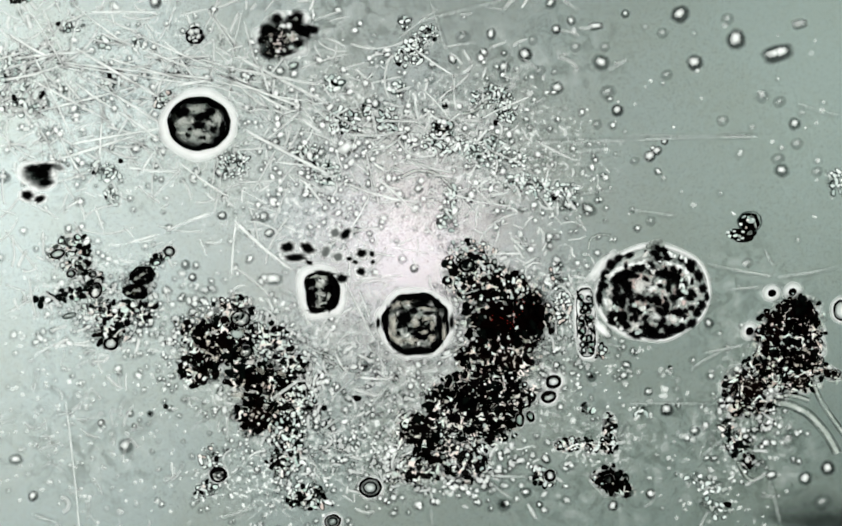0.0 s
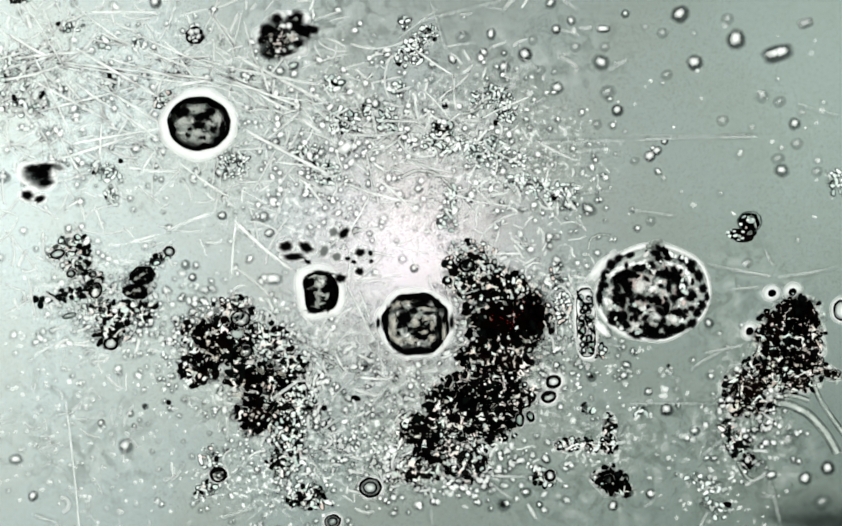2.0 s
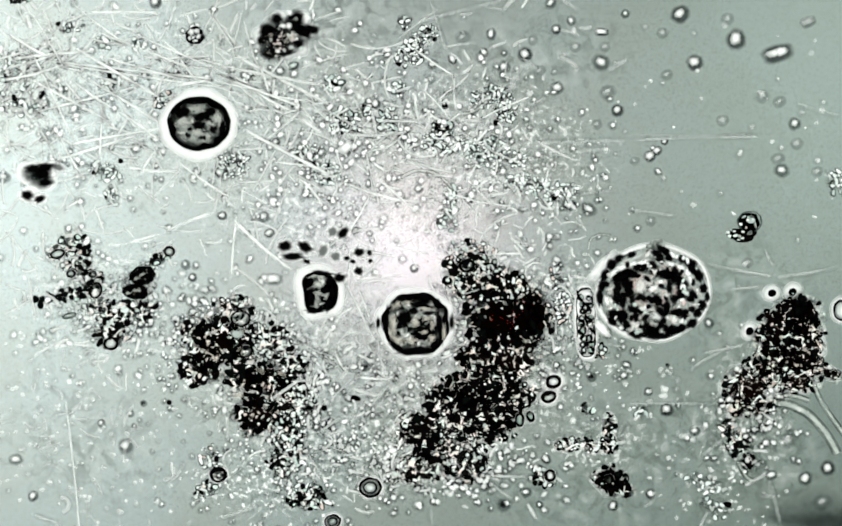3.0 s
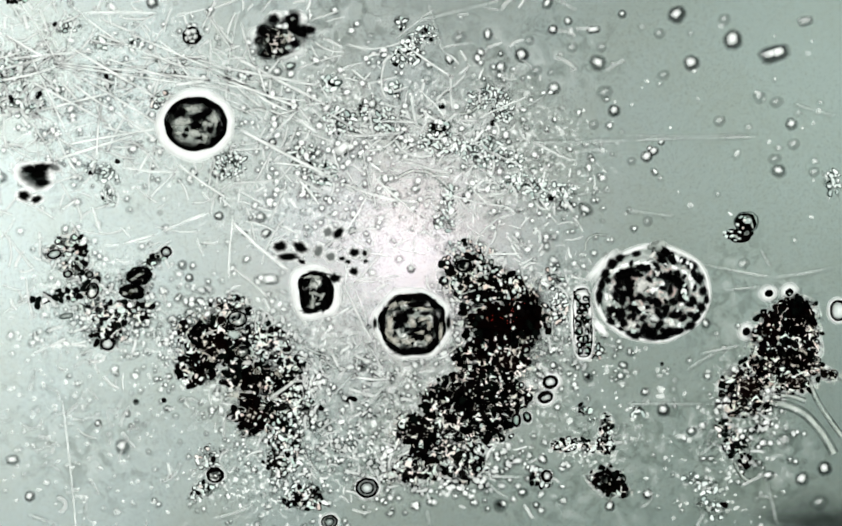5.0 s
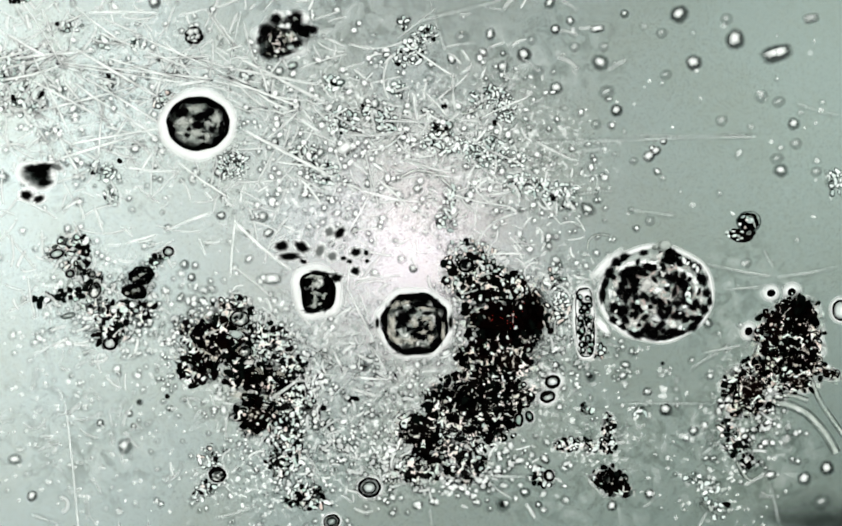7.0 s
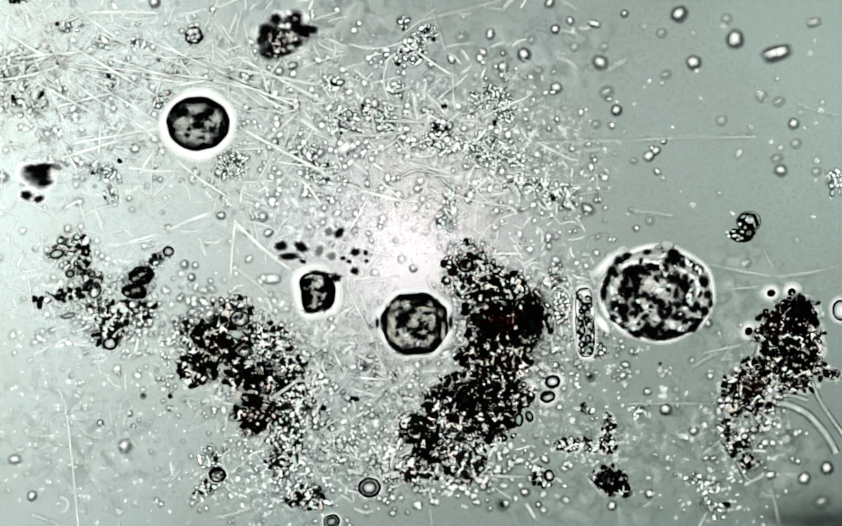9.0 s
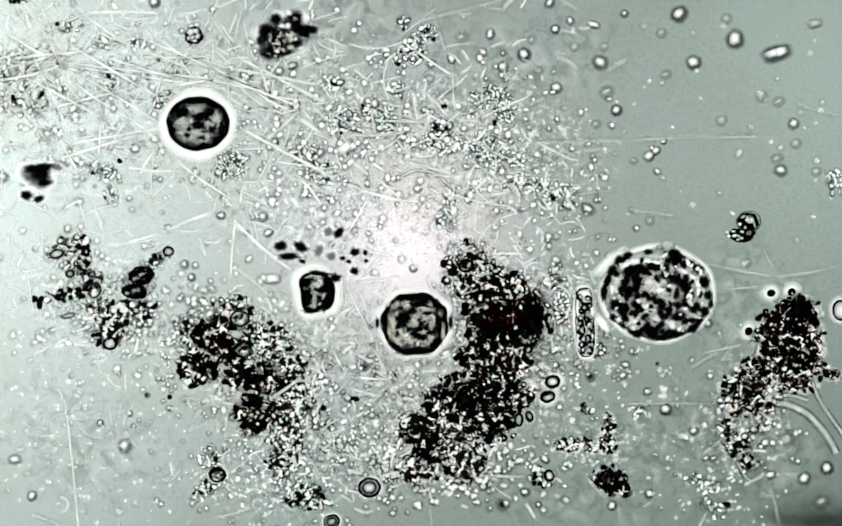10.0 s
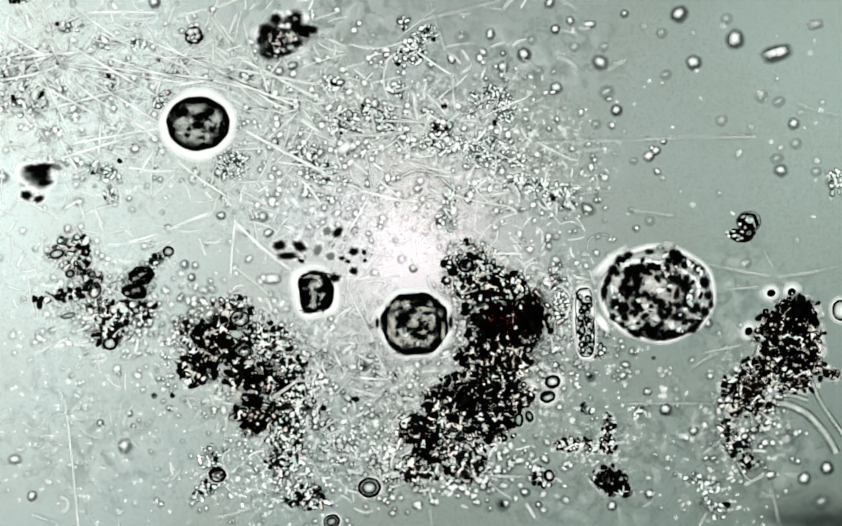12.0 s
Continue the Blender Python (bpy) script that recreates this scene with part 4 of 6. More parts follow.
def curled_clump():
    """A black curl round a bright middle, with a lobe of bright granules at its foot."""
    e = new("curled_clump")
    e.matrix_basis = Matrix.Translation(at(1388, 420, 0.001))
    for x, y, rx, ry, k in ((4, 6, 21, 18, 1.0), (2, -12, 17, 14, 2.0), (-20, -16, 17, 10, 3.0), (-6, -22, 20, 10, 4.0)):
        lv, lf = lump(rx / 1000, ry / 1000, 0.008, k, 0.12, 2.4, 36, 6)
        part("lobe", mesh_of("lobe", lv, lf, [BLACK]), e, put(x / 1000, y / 1000, 0, 1, 1, 1), "black lobe")
    pts = outline(0.0235, 0.0205, 5.0, 0.05, seg=36)
    bv, bf = band(pts, 0.0022, 0.006, 3)
    part("wall", mesh_of("wall", bv, bf, [RIM]), e, put(0.0065, 0.007, 0, 1, 1, 1), "thin grey outer wall")
    for k, (x, y, a, b, turn, mat) in enumerate((
            (9, 9, 8, 5, 35, PALE), (10, 10, 5, 3, 35, WHITE), (-14, -20, 4, 3, 0, GREY_SOFT), (6, -14, 5, 4, 40, GREY_SOFT), (2, 10, 3, 3, 0, TINTED), (3, 15, 3, 2, 0, TEAL), (-5, 16, 5, 2, 30, PALE), (10, 16, 5, 2, -20, GREY_SOFT), (-11, 2, 3, 3, 0, WHITE), (-1, -4, 2, 3, 0, TINTED), (-7, -12, 4, 2, -10, WHITE),
            (-35, -13, 4.5, 3, 10, WHITE), (-29, -9, 2.5, 2, 0, PALE), (-21, -19, 4.5, 3, 30, TEAL), (-23, -11, 3, 2, 0, WHITE), (-8, -24, 4, 2, 10, WHITE), (-32, -20, 4, 3, 0, TEAL), (16, 2, 2, 7, 10, GREY_SOFT),
            (-24, 22, 5, 3, -30, WHITE), (-15, -27, 3, 2, 0, PALE))):
        part("granule", grain_mesh(mat, k), e, put(x / 1000, y / 1000, 0.001 if x == -24 else 0.0065, a / 1000, b / 1000, 0.005, radians(turn)), "bright granule")
    return tagged(e, "curled black clump with bright granules inside", "clump")


curled_clump()


def ball_clump():
    """Soft round black and grey balls run together, with a tan mottled middle in a white film painted as bright fringe.
    """
    e = new("black_clump")
    e.matrix_basis = Matrix.Translation(at(530, 70, 0.001))
    for k, (x, y, a, b, turn) in enumerate(((-4, 0, 58, 46, 0), (-14, 36, 22, 15, 0), (26, 34, 26, 18, 0), (46, 14, 20, 15, 0), (-36, -10, 18, 34, 0))):
        dv, df, dd = soft_disc(a / 1000, b / 1000, 61 + k, 0.001, 1.0, 32, 0.2, 0.5)
        part("tone_film", mesh_of("tone_film", dv, df, [HALO], density=dd), e, put(x / 1000, y / 1000, 0.001 + 0.0003 * k, 1, 1, 1, radians(turn)), "white film painted as bright fringe round the balls")
    for k, (x, y, a, b, turn, mat) in enumerate((
            (35, 15, 17, 12, 0, GREY_JELLY), (52, 1, 13, 11, 0, FAINT_JELLY), (-26, 36, 8, 8, 0, FAINT_JELLY), (-10, 8, 36, 24, 0, GREY_JELLY), (10, -8, 34, 22, 0, GREY_JELLY), (-26, -24, 22, 22, 0, GREY_JELLY),
            (-15, 34, 11, 12, 0, BLACK_JELLY), (-35, 11, 15, 15, 0, BLACK_JELLY), (-43, -6, 10, 11, 0, BLACK_JELLY), (-30, -29, 15, 12, 20, BLACK_JELLY), (-41, -22, 8, 12, 0, GREY_JELLY), (20, 18, 30, 10, -28, BLACK_JELLY),
            (22, 32, 13, 21, 0, BLACK_JELLY), (12, 36, 9, 6, 0, BLACK_JELLY), (53, 14, 12, 9, 0, BLACK_JELLY), (40, 16, 9, 6, 20, BLACK_JELLY), (-13, 14, 16, 9, 10, BLACK_JELLY), (-6, -9, 14, 13, 0, BLACK_JELLY),
            (0, -29, 18, 8, 10, BLACK_JELLY), (24, -12, 10, 8, 0, BLACK_JELLY), (36, 8, 12, 8, -30, BLACK_JELLY), (-22, -6, 10, 9, 0, BLACK_JELLY))):
        dv, df, dd = soft_disc(a * 1.15 / 1000, b * 1.15 / 1000, 80 + k, 0.002, 1.0, 28, 0.12, 0.55)
        part("ball", mesh_of("ball", dv, df, [mat], density=dd), e, put(x / 1000, y / 1000, 0.005 + 0.0004 * k, 1, 1, 1, radians(turn)), "soft dark ball")
    for k, (x, y, a, b) in enumerate(((4, -2, 34, 22), (-14, -18, 26, 20))):
        dv, df, dd = soft_disc(a / 1000, b / 1000, 90 + k, 0.002, 1.0, 32, 0.3, 0.5)
        part("crust", mesh_of("crust", dv, df, [CRUST], density=[0.55 * q for q in dd]), e, put(x / 1000, y / 1000, 0.016 + 0.001 * k, 1, 1, 1), "grainy mottled crust")
    for k, (x, y, a, b, turn, mat) in enumerate((
            (-1, 2, 5, 3, 20, TAN_VACUOLE), (8, -2, 6, 5, 0, TAN_VACUOLE), (16, 2, 4, 5, 0, TAN_VACUOLE), (3, -9, 5, 4, 0, TAN_VACUOLE), (20, 33, 5, 4, 0, GREY_VACUOLE), (-13, -27, 5, 4, 0, HALO), (-26, -5, 4, 4, 0, GREY_VACUOLE),
            (-4, 20, 8, 4, 0, HALO), (7, 20, 6, 6, 0, HALO), (12, -20, 6, 4, 0, SAP_JELLY), (30, -22, 6, 4, 20, SAP_JELLY), (-16, -36, 4, 3, 0, GREY_VACUOLE), (22, -4, 3, 3, 0, HALO), (8, 45, 6, 4, -40, HALO))):
        dv, df, dd = soft_disc(a * 1.15 / 1000, b * 1.15 / 1000, 100 + k, 0.001, 1.0, 20, 0.15, 0.3)
        part("granule", mesh_of("granule", dv, df, [mat], density=[(0.5 if mat is TAN_VACUOLE else 0.8) * q for q in dd]), e, put(x / 1000, y / 1000, 0.020, 1, 1, 1, radians(turn)), "pale granule")
    return tagged(e, "clump of soft black balls with a tan mottled middle", "clump")


ball_clump()
TINTS = [WHITE, WHITE, WHITE, WHITE, TINTED, TEAL, PALE]
HEAP_TINTS = [WHITE, PALE, PALE, TINTED, TEAL, GREY_SOFT]
pearl_heap("granule_heap", "ragged heap of dark-rimmed granules with a black spur", (
    (130, 457, 40, 20, 0, 0.8), (108, 474, 18, 12, 0, 1.0), (140, 500, 24, 20, 0, 1.0), (174, 535, 18, 30, 0, 1.0), (190, 572, 34, 16, 10, 0.9), (232, 580, 60, 22, -8, 1.0), (206, 622, 32, 30, 0, 1.0)), 38, (3.2, 6.2), BLACK, 0.52, HEAP_TINTS)
pearl_heap("black_row", "row of black grains lying against a pale heap", ((76, 560, 13, 9, 0, 2.6), (102, 555, 20, 9, -8, 2.6), (132, 547, 24, 13, 0, 2.6), (158, 466, 10, 10, 0, 2.4), (154, 490, 12, 8, 30, 1.8), (212, 604, 24, 12, -20, 1.8), (250, 572, 22, 8, -15, 1.6), (198, 622, 12, 10, 0, 1.8), (264, 590, 10, 12, 20, 1.6)), 39, (4.6, 7.4), BLACK, 0.7, TINTS)
for k, (u, v, rx, ry, a) in enumerate(((264, 513, 25, 18, 10), (250, 543, 24, 15, -5))):
    cell("brown_cell", "olive brown rounded cell with a black uneven wall", u, v, rx, ry, 20.0 + k, 6, 2, OLIVE, turn=a, wobble=0.07, z=0.014, ragged=1.4,
         dark=((-8, -6, 9, 6, 20), (10, 4, 9, 5, 0), (16, -6, 6, 7, 0), (-4, 9, 10, 4, 0)), bright=((2, -2, 6, 3, 10), (-12, 4, 5, 3, 0)))
pearl_heap("granule_heap", "short row of black-rimmed granules", ((282, 489, 12, 16, 0, 1.0), (298, 478, 12, 12, 0, 0.9)), 72, (3.6, 6.0), BLACK, 0.3, TINTS)
pearl_heap("granule_heap", "pale heap of granules trailing from a brown clump", ((535, 815, 30, 34, 0, 1.0), (528, 860, 32, 26, 0, 1.0)), 34, (3.2, 5.4), BLACK, 0.4, HEAP_TINTS)
pearl_heap("granule_heap", "heap of black and bright granules", ((1372, 828, 21, 22, 0, 1.3), (1353, 794, 11, 20, 30, 0.8), (1390, 858, 12, 12, 0, 0.8)), 42, (3.6, 6.2), BLACK, 0.6, TINTS)
pearl_heap("granule_heap", "small heap of dark-rimmed granules", ((1004, 886, 16, 16, 0, 1.1), (1020, 898, 16, 10, 0, 1.0)), 43, (3.8, 6.2), BLACK, 0.2, TINTS)
clump("branching_heap", "branching row of pale granules with dark edges", (
    (1055, 828, 22, 12, 0, 0, 12, 12), (1090, 828, 26, 10, 10, 0, 12, 12), (1133, 795, 12, 24, 0, 0, 8, 10), (1128, 830, 16, 14, 0, 0, 8, 8)), 74, BLACK, (3, 6))
pearl_heap("granule_heap", "few pale granules beside a branching heap", ((1088, 764, 18, 11, 10, 0.8), (1140, 830, 10, 12, 0, 1.0)), 44, (4.0, 6.5), RIM_BLACK, 0.1, [WHITE, WHITE, TEAL])
pearl_heap("granule_heap", "heap of small dark and bright granules", ((575, 925, 38, 22, 5, 1.1), (538, 935, 16, 12, 0, 0.8)), 46, (3.4, 5.4), BLACK, 0.4, HEAP_TINTS)
pearl_heap("granule_heap", "small heap of granules beside a round cell", ((380, 914, 24, 16, -20, 1.0), (392, 852, 22, 26, 0, 0.6)), 47, (3.2, 5.2), RIM_BLACK, 0.12, TINTS)
pearl_heap("oval_heap", "oval mass of bright granules with grey edges", ((784, 72, 34, 20, -40, 1.7), (758, 104, 28, 22, -20, 1.7), (768, 88, 22, 20, -40, 1.2), (752, 44, 16, 12, 0, 0.7)), 53, (3.2, 5.4), RIM_BLACK, 0.12)
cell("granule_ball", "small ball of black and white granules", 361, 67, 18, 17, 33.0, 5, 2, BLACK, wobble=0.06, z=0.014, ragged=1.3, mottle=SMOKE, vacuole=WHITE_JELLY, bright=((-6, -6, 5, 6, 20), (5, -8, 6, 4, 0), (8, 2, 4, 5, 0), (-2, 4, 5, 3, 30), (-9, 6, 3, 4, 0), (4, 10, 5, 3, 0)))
pearl_heap("granule_heap", "few dark-rimmed granules beside the shell", ((1112, 655, 16, 14, 0, 1.0),), 69, (3.5, 5.5), BLACK, 0.2, TINTS)
pearl_heap("pale_heap", "round heap of small bright granules", ((427, 308, 36, 27, 10, 1.1),), 48, (3.2, 4.8), RIM_BLACK, 0.06)
pearl_heap("pale_heap", "round heap of dark-rimmed bright granules", ((637, 225, 30, 25, 0, 1.15), (721, 227, 19, 25, 0, 1.1), (680, 205, 16, 9, 10, 0.8)), 49, (3.4, 5.2), RIM_BLACK, 0.06)
pearl_heap("pale_heap", "patch of bright granules and black gaps", ((820, 242, 20, 17, 0, 1.0),), 50, (3.4, 5.4), BLACK, 0.3)
pearl_heap("pale_heap", "patch of bright granules beside a black patch", ((826, 266, 46, 20, 8, 1.0),), 70, (3.2, 5.0), RIM_BLACK, 0.06)
pearl_heap("pale_heap", "patch of bright granules and dark gaps", ((915, 182, 40, 22, 10, 1.1), (940, 206, 24, 22, 0, 1.1)), 51, (3.0, 4.8), RIM_BLACK, 0.05)
pearl_heap("pale_heap", "wide patch of bright granules and dark gaps", ((905, 285, 44, 28, 0, 1.0), (960, 297, 24, 16, 0, 1.0)), 52, (3.2, 5.0), RIM, 0.05)
pearl_heap("pale_heap", "loose heap of bright granules", ((985, 345, 44, 20, 12, 0.8), (1040, 362, 36, 22, 0, 0.8)), 54, (3.4, 5.2), RIM, 0.04)
pearl_heap("pale_heap", "small heap of bright granules", ((738, 166, 16, 17, 0, 1.1), (617, 155, 28, 16, 25, 1.0)), 55, (3.8, 5.8), RIM, 0.05)
pearl_heap("pale_heap", "loose heap of bright granules", ((605, 322, 26, 24, 0, 1.0), (566, 290, 26, 22, 0, 0.6)), 57, (3.2, 5.0), RIM, 0.05)
pearl_heap("pale_heap", "loose heap of bright granules", ((190, 318, 32, 18, 20, 0.9), (207, 366, 14, 20, 0, 0.8)), 58, (3.2, 5.0), RIM, 0.05)
pearl_heap("pale_heap", "loose heap of granules at the cell's edge", ((304, 186, 24, 13, -20, 1.0),), 59, (3.2, 5.2), RIM_BLACK, 0.2, TINTS)
pearl_heap("pale_heap", "small pale heap of granules", ((1553, 340, 18, 24, 0, 1.0),), 60, (4.2, 6.5), RIM, 0.06)
pearl_heap("pale_heap", "loose heap of bright granules", ((832, 412, 22, 22, 0, 0.9), (840, 368, 9, 28, 0, 1.0)), 61, (3.2, 5.2), RIM, 0.06)
pearl_heap("pale_heap", "loose heap of bright granules", ((1034, 518, 18, 22, 0, 1.0), (1048, 572, 18, 28, 0, 0.9)), 62, (3.2, 5.4), RIM_BLACK, 0.08, TINTS)
pearl_heap("pale_heap", "pale heap of bright and reddish granules", ((878, 466, 46, 20, 8, 0.9),), 63, (3.0, 4.8), RIM, 0.08, [WHITE, TINTED, TINTED, PALE])
pearl_heap("pale_heap", "loose heap of bright granules", ((40, 186, 42, 28, 0, 0.9), (20, 130, 28, 26, 0, 0.6)), 64, (3.6, 6.0), RIM, 0.04)
pearl_heap("pale_heap", "loose heap of bright granules", ((1316, 905, 30, 18, 10, 0.45), (1330, 945, 34, 18, 20, 0.45), (1290, 890, 18, 12, 0, 0.45)), 65, (4.0, 6.5), RIM, 0.03, [PALE, PALE, WHITE, GREY_SOFT])
pearl_heap("granule_heap", "few black and bright granules in a row", ((36, 0, 24, 6, 4, 1.6),), 75, (3.6, 5.4), BLACK, 0.5, TINTS)
pearl_heap("pale_heap", "small pale heap with dark lines", ((132, 48, 28, 12, -8, 0.9),), 73, (3.4, 5.4), RIM_BLACK, 0.1)
for k, (u, v) in enumerate(((191, 79), (255, 82), (202, 155), (458, 143), (1190, 765))):
    pearl_heap("pale_heap", "small round cluster of pale granules", ((u, v, 14, 13, 0, 1.0),), 80 + k, (3.6, 5.6), RIM, 0.03, shade=0.6)

for u, v, k in ((1436, 546, 1), (1474, 544, 2), (1394, 617, 3)):
    ring_cell("haloed_grain", "round black grain with a painted white halo", u, v, 8, 7, 20 * k, 6, BLACK, 13, 20 + k)


# the loose group over the bean-shaped cell drifts
drift = clump("drifting_flecks", "loose drifting group of black flecks", (
    (526, 458, 13, 9, 0, 0.8, 0, 2), (563, 460, 14, 9, 30, 1.0, 0, 0), (540, 478, 20, 7, 0, 0.9, 3, 0), (567, 487, 7, 4, 20, 1, 0, 0), (634, 434, 13, 8, -45, 1.1, 0, 0), (614, 432, 9, 9, 0, 0, 0, 0),
    (597, 467, 8, 12, 20, 0, 1, 0), (664, 470, 10, 8, 0, 0.8, 0, 1), (683, 471, 5, 6, 0, 0.9, 0, 0), (685, 486, 5, 4, 0, 0.9, 0, 0)), 66, BLACK, (2, 4), tone_film=1.25, blurred=True)
drift_two = clump("drifting_flecks", "second loose drifting group of black flecks", (
    (641, 481, 6, 4, 0, 0.9, 1, 0), (652, 487, 6, 4, 20, 0.9, 0, 1), (662, 505, 9, 8, 20, 0.7, 0, 0), (628, 518, 11, 8, 0, 0.7, 0, 0), (620, 478, 9, 8, 0, 0, 2, 2)), 67, BLACK, (2, 4), tone_film=1.25, blurred=True)


# ---------------------------------------------------------------- needles, threads, beads
def needle(u0, v0, u1, v1, w=4.0, seed=0, dim=False, lift=0.0):
    a, b = at(u0, v0), at(u1, v1)
    mid, length, turn = (a + b) / 2, (b - a).length, math.atan2(b.y - a.y, b.x - a.x)
    n = max(4, int(length / 0.03))
    rng = random.Random(seed)
    bend = rng.uniform(-0.055, 0.055) * length * (0.12 if length > 0.16 else 1.0)
    strong = rng.uniform(0.5, 1.0)
    z = rng.uniform(0.002, 0.007) + lift

    def strip(width, lift, shift=0.0):
        v, f, d = [], [], []
        tip = min(0.3, 0.016 / length)
        for s in [0.0] + [tip + (1 - 2 * tip) * i / (n - 2) for i in range(n - 1)] + [1.0]:
            x, y = (s - 0.5) * length, bend * 4 * s * (1 - s) + shift / 1000
            h = width / 2000
            v += [(x, y - h * 1.5, 0), (x, y - h * 0.75, h + lift), (x, y + h * 0.75, h + lift), (x, y + h * 1.5, 0)]
            k = 0.0 if s in (0.0, 1.0) else strong
            d += [0.0, k, k, 0.0]
        for i in range(n):
            for k in range(3):
                f.append((i * 4 + k, (i + 1) * 4 + k, (i + 1) * 4 + k + 1, i * 4 + k + 1))
        return v, f, d

    # the wider dark strip, mostly off to one side, is painted relief shading
    v, f, d = strip(w + 5, 0.0, rng.choice((-1.8, 1.8, 0.4)))
    ob = new("needle", mesh_of("needle", v, f, [DIM_NEEDLE_SHADE if dim else NEEDLE_SHADE], density=d))
    tag = "faint grey crystal needle lying on the slide" if dim else "thin straight pale crystal needle lying on the slide"
    ob.matrix_basis = Matrix.Translation(mid + Vector((0, 0, z))) @ Matrix.Rotation(turn, 4, "Z")
    v, f, d = strip(w, 0.003)
    part("core", mesh_of("core", v, f, [DIM_NEEDLE if dim else NEEDLE], density=d), ob, label="core of the needle")
    return tagged(ob, tag, "needle", "scattered needles")


NEEDLES = (
    ((0, 150, 120, 120), (20, 110, 180, 95), (110, 120, 420, 165), (395, 120, 600, 160), (400, 140, 560, 200), (150, 140, 330, 250), (180, 60, 360, 130), (60, 210, 260, 160), (430, 100, 620, 200),
     (240, 60, 470, 160), (60, 150, 210, 230), (100, 300, 260, 250), (330, 300, 430, 370), (450, 240, 620, 330), (560, 180, 700, 260)),
    ((95, 115, 400, 148), (130, 85, 300, 185), (135, 150, 215, 205), (215, 205, 300, 265), (60, 100, 130, 250), (110, 250, 150, 325), (130, 245, 225, 222), (125, 270, 300, 240),
     (200, 290, 240, 215), (192, 200, 185, 300), (222, 130, 215, 185), (160, 25, 300, 26), (205, 0, 215, 55), (75, 10, 100, 70), (290, 110, 400, 105), (300, 75, 355, 110), (230, 310, 345, 318)),
    ((260, 325, 290, 275), (325, 160, 395, 150), (240, 150, 290, 175), (10, 60, 95, 110), (95, 120, 230, 160), (40, 0, 120, 130), (0, 130, 130, 90), (395, 150, 500, 172), (400, 160, 470, 185),
     (430, 165, 505, 235), (455, 155, 550, 210), (550, 215, 600, 250), (500, 178, 580, 188), (480, 120, 500, 180), (490, 265, 560, 205), (425, 110, 470, 108)),
    ((640, 250, 760, 245), (700, 225, 790, 228), (770, 170, 780, 235), (600, 70, 650, 95), (580, 40, 640, 20), (650, 300, 690, 330), (690, 300, 720, 320), (555, 330, 600, 385),
     (640, 340, 790, 378), (440, 350, 510, 390), (435, 410, 545, 505), (440, 400, 430, 520), (640, 525, 700, 640), (655, 525, 760, 515), (700, 330, 780, 400)),
    ((780, 40, 940, 0), (800, 0, 830, 100), (845, 135, 850, 215), (855, 140, 880, 120), (895, 150, 905, 125), (850, 225, 900, 226), (955, 210, 1000, 250), (975, 200, 1020, 178),
     (960, 267, 1270, 257), (1250, 257, 1412, 255), (1050, 290, 1130, 278), (980, 300, 1050, 285), (880, 270, 910, 235), (950, 160, 975, 115), (820, 92, 890, 80), (1150, 253, 1400, 252)),
    ((120, 390, 150, 370), (175, 380, 195, 440), (195, 455, 230, 455), (230, 455, 300, 435), (300, 435, 400, 395), (250, 340, 300, 380), (225, 420, 250, 445), (380, 355, 400, 375),
     (370, 440, 385, 480), (900, 365, 955, 355), (890, 370, 885, 430), (965, 420, 985, 470), (1060, 410, 1090, 425), (1040, 400, 1090, 395), (800, 370, 820, 395), (1070, 365, 1150, 355)),
    ((1310, 490, 1440, 515), (1440, 515, 1560, 495), (1335, 540, 1425, 532), (1168, 390, 1260, 402), (1420, 460, 1440, 500), (75, 750, 115, 768), (55, 955, 120, 975),
     (390, 730, 400, 760), (590, 810, 640, 775), (650, 755, 660, 780), (560, 830, 600, 890), (620, 650, 640, 690), (660, 700, 740, 705), (400, 965, 480, 940), (610, 830, 680, 870)),
    ((690, 640, 720, 700), (890, 885, 985, 888), (905, 890, 955, 930), (800, 940, 805, 980), (1168, 752, 1340, 752), (1280, 690, 1340, 655), (1300, 850, 1350, 810), (1410, 800, 1440, 760),
     (1410, 850, 1450, 980), (1390, 760, 1350, 840), (1480, 190, 1568, 215), (1300, 660, 1390, 640), (500, 450, 545, 430), (100, 640, 60, 660)),
)
count = 0
for row in NEEDLES:
    for u0, v0, u1, v1 in row:
        count += 1
        needle(u0, v0, u1, v1, (3.8, 4.4, 5.0, 4.0, 5.4)[count % 5], count, u0 > 940 or v0 > 730 or (u0 > 750 and v0 < 60))
needle(502, 744, 562, 702, 5, 301, False, 0.02)
needle(121, 742, 147, 990, 3.4, 302)
for k, (u0, v0, u1, v1) in enumerate(((660, 526, 742, 522), (661, 530, 690, 612), (600, 690, 700, 650), (615, 745, 668, 690), (690, 770, 740, 700), (640, 800, 690, 735), (560, 640, 640, 668), (700, 560, 640, 640))):
    needle(u0, v0, u1, v1, 3.4, 310 + k, k > 1)
rng = random.Random(77)
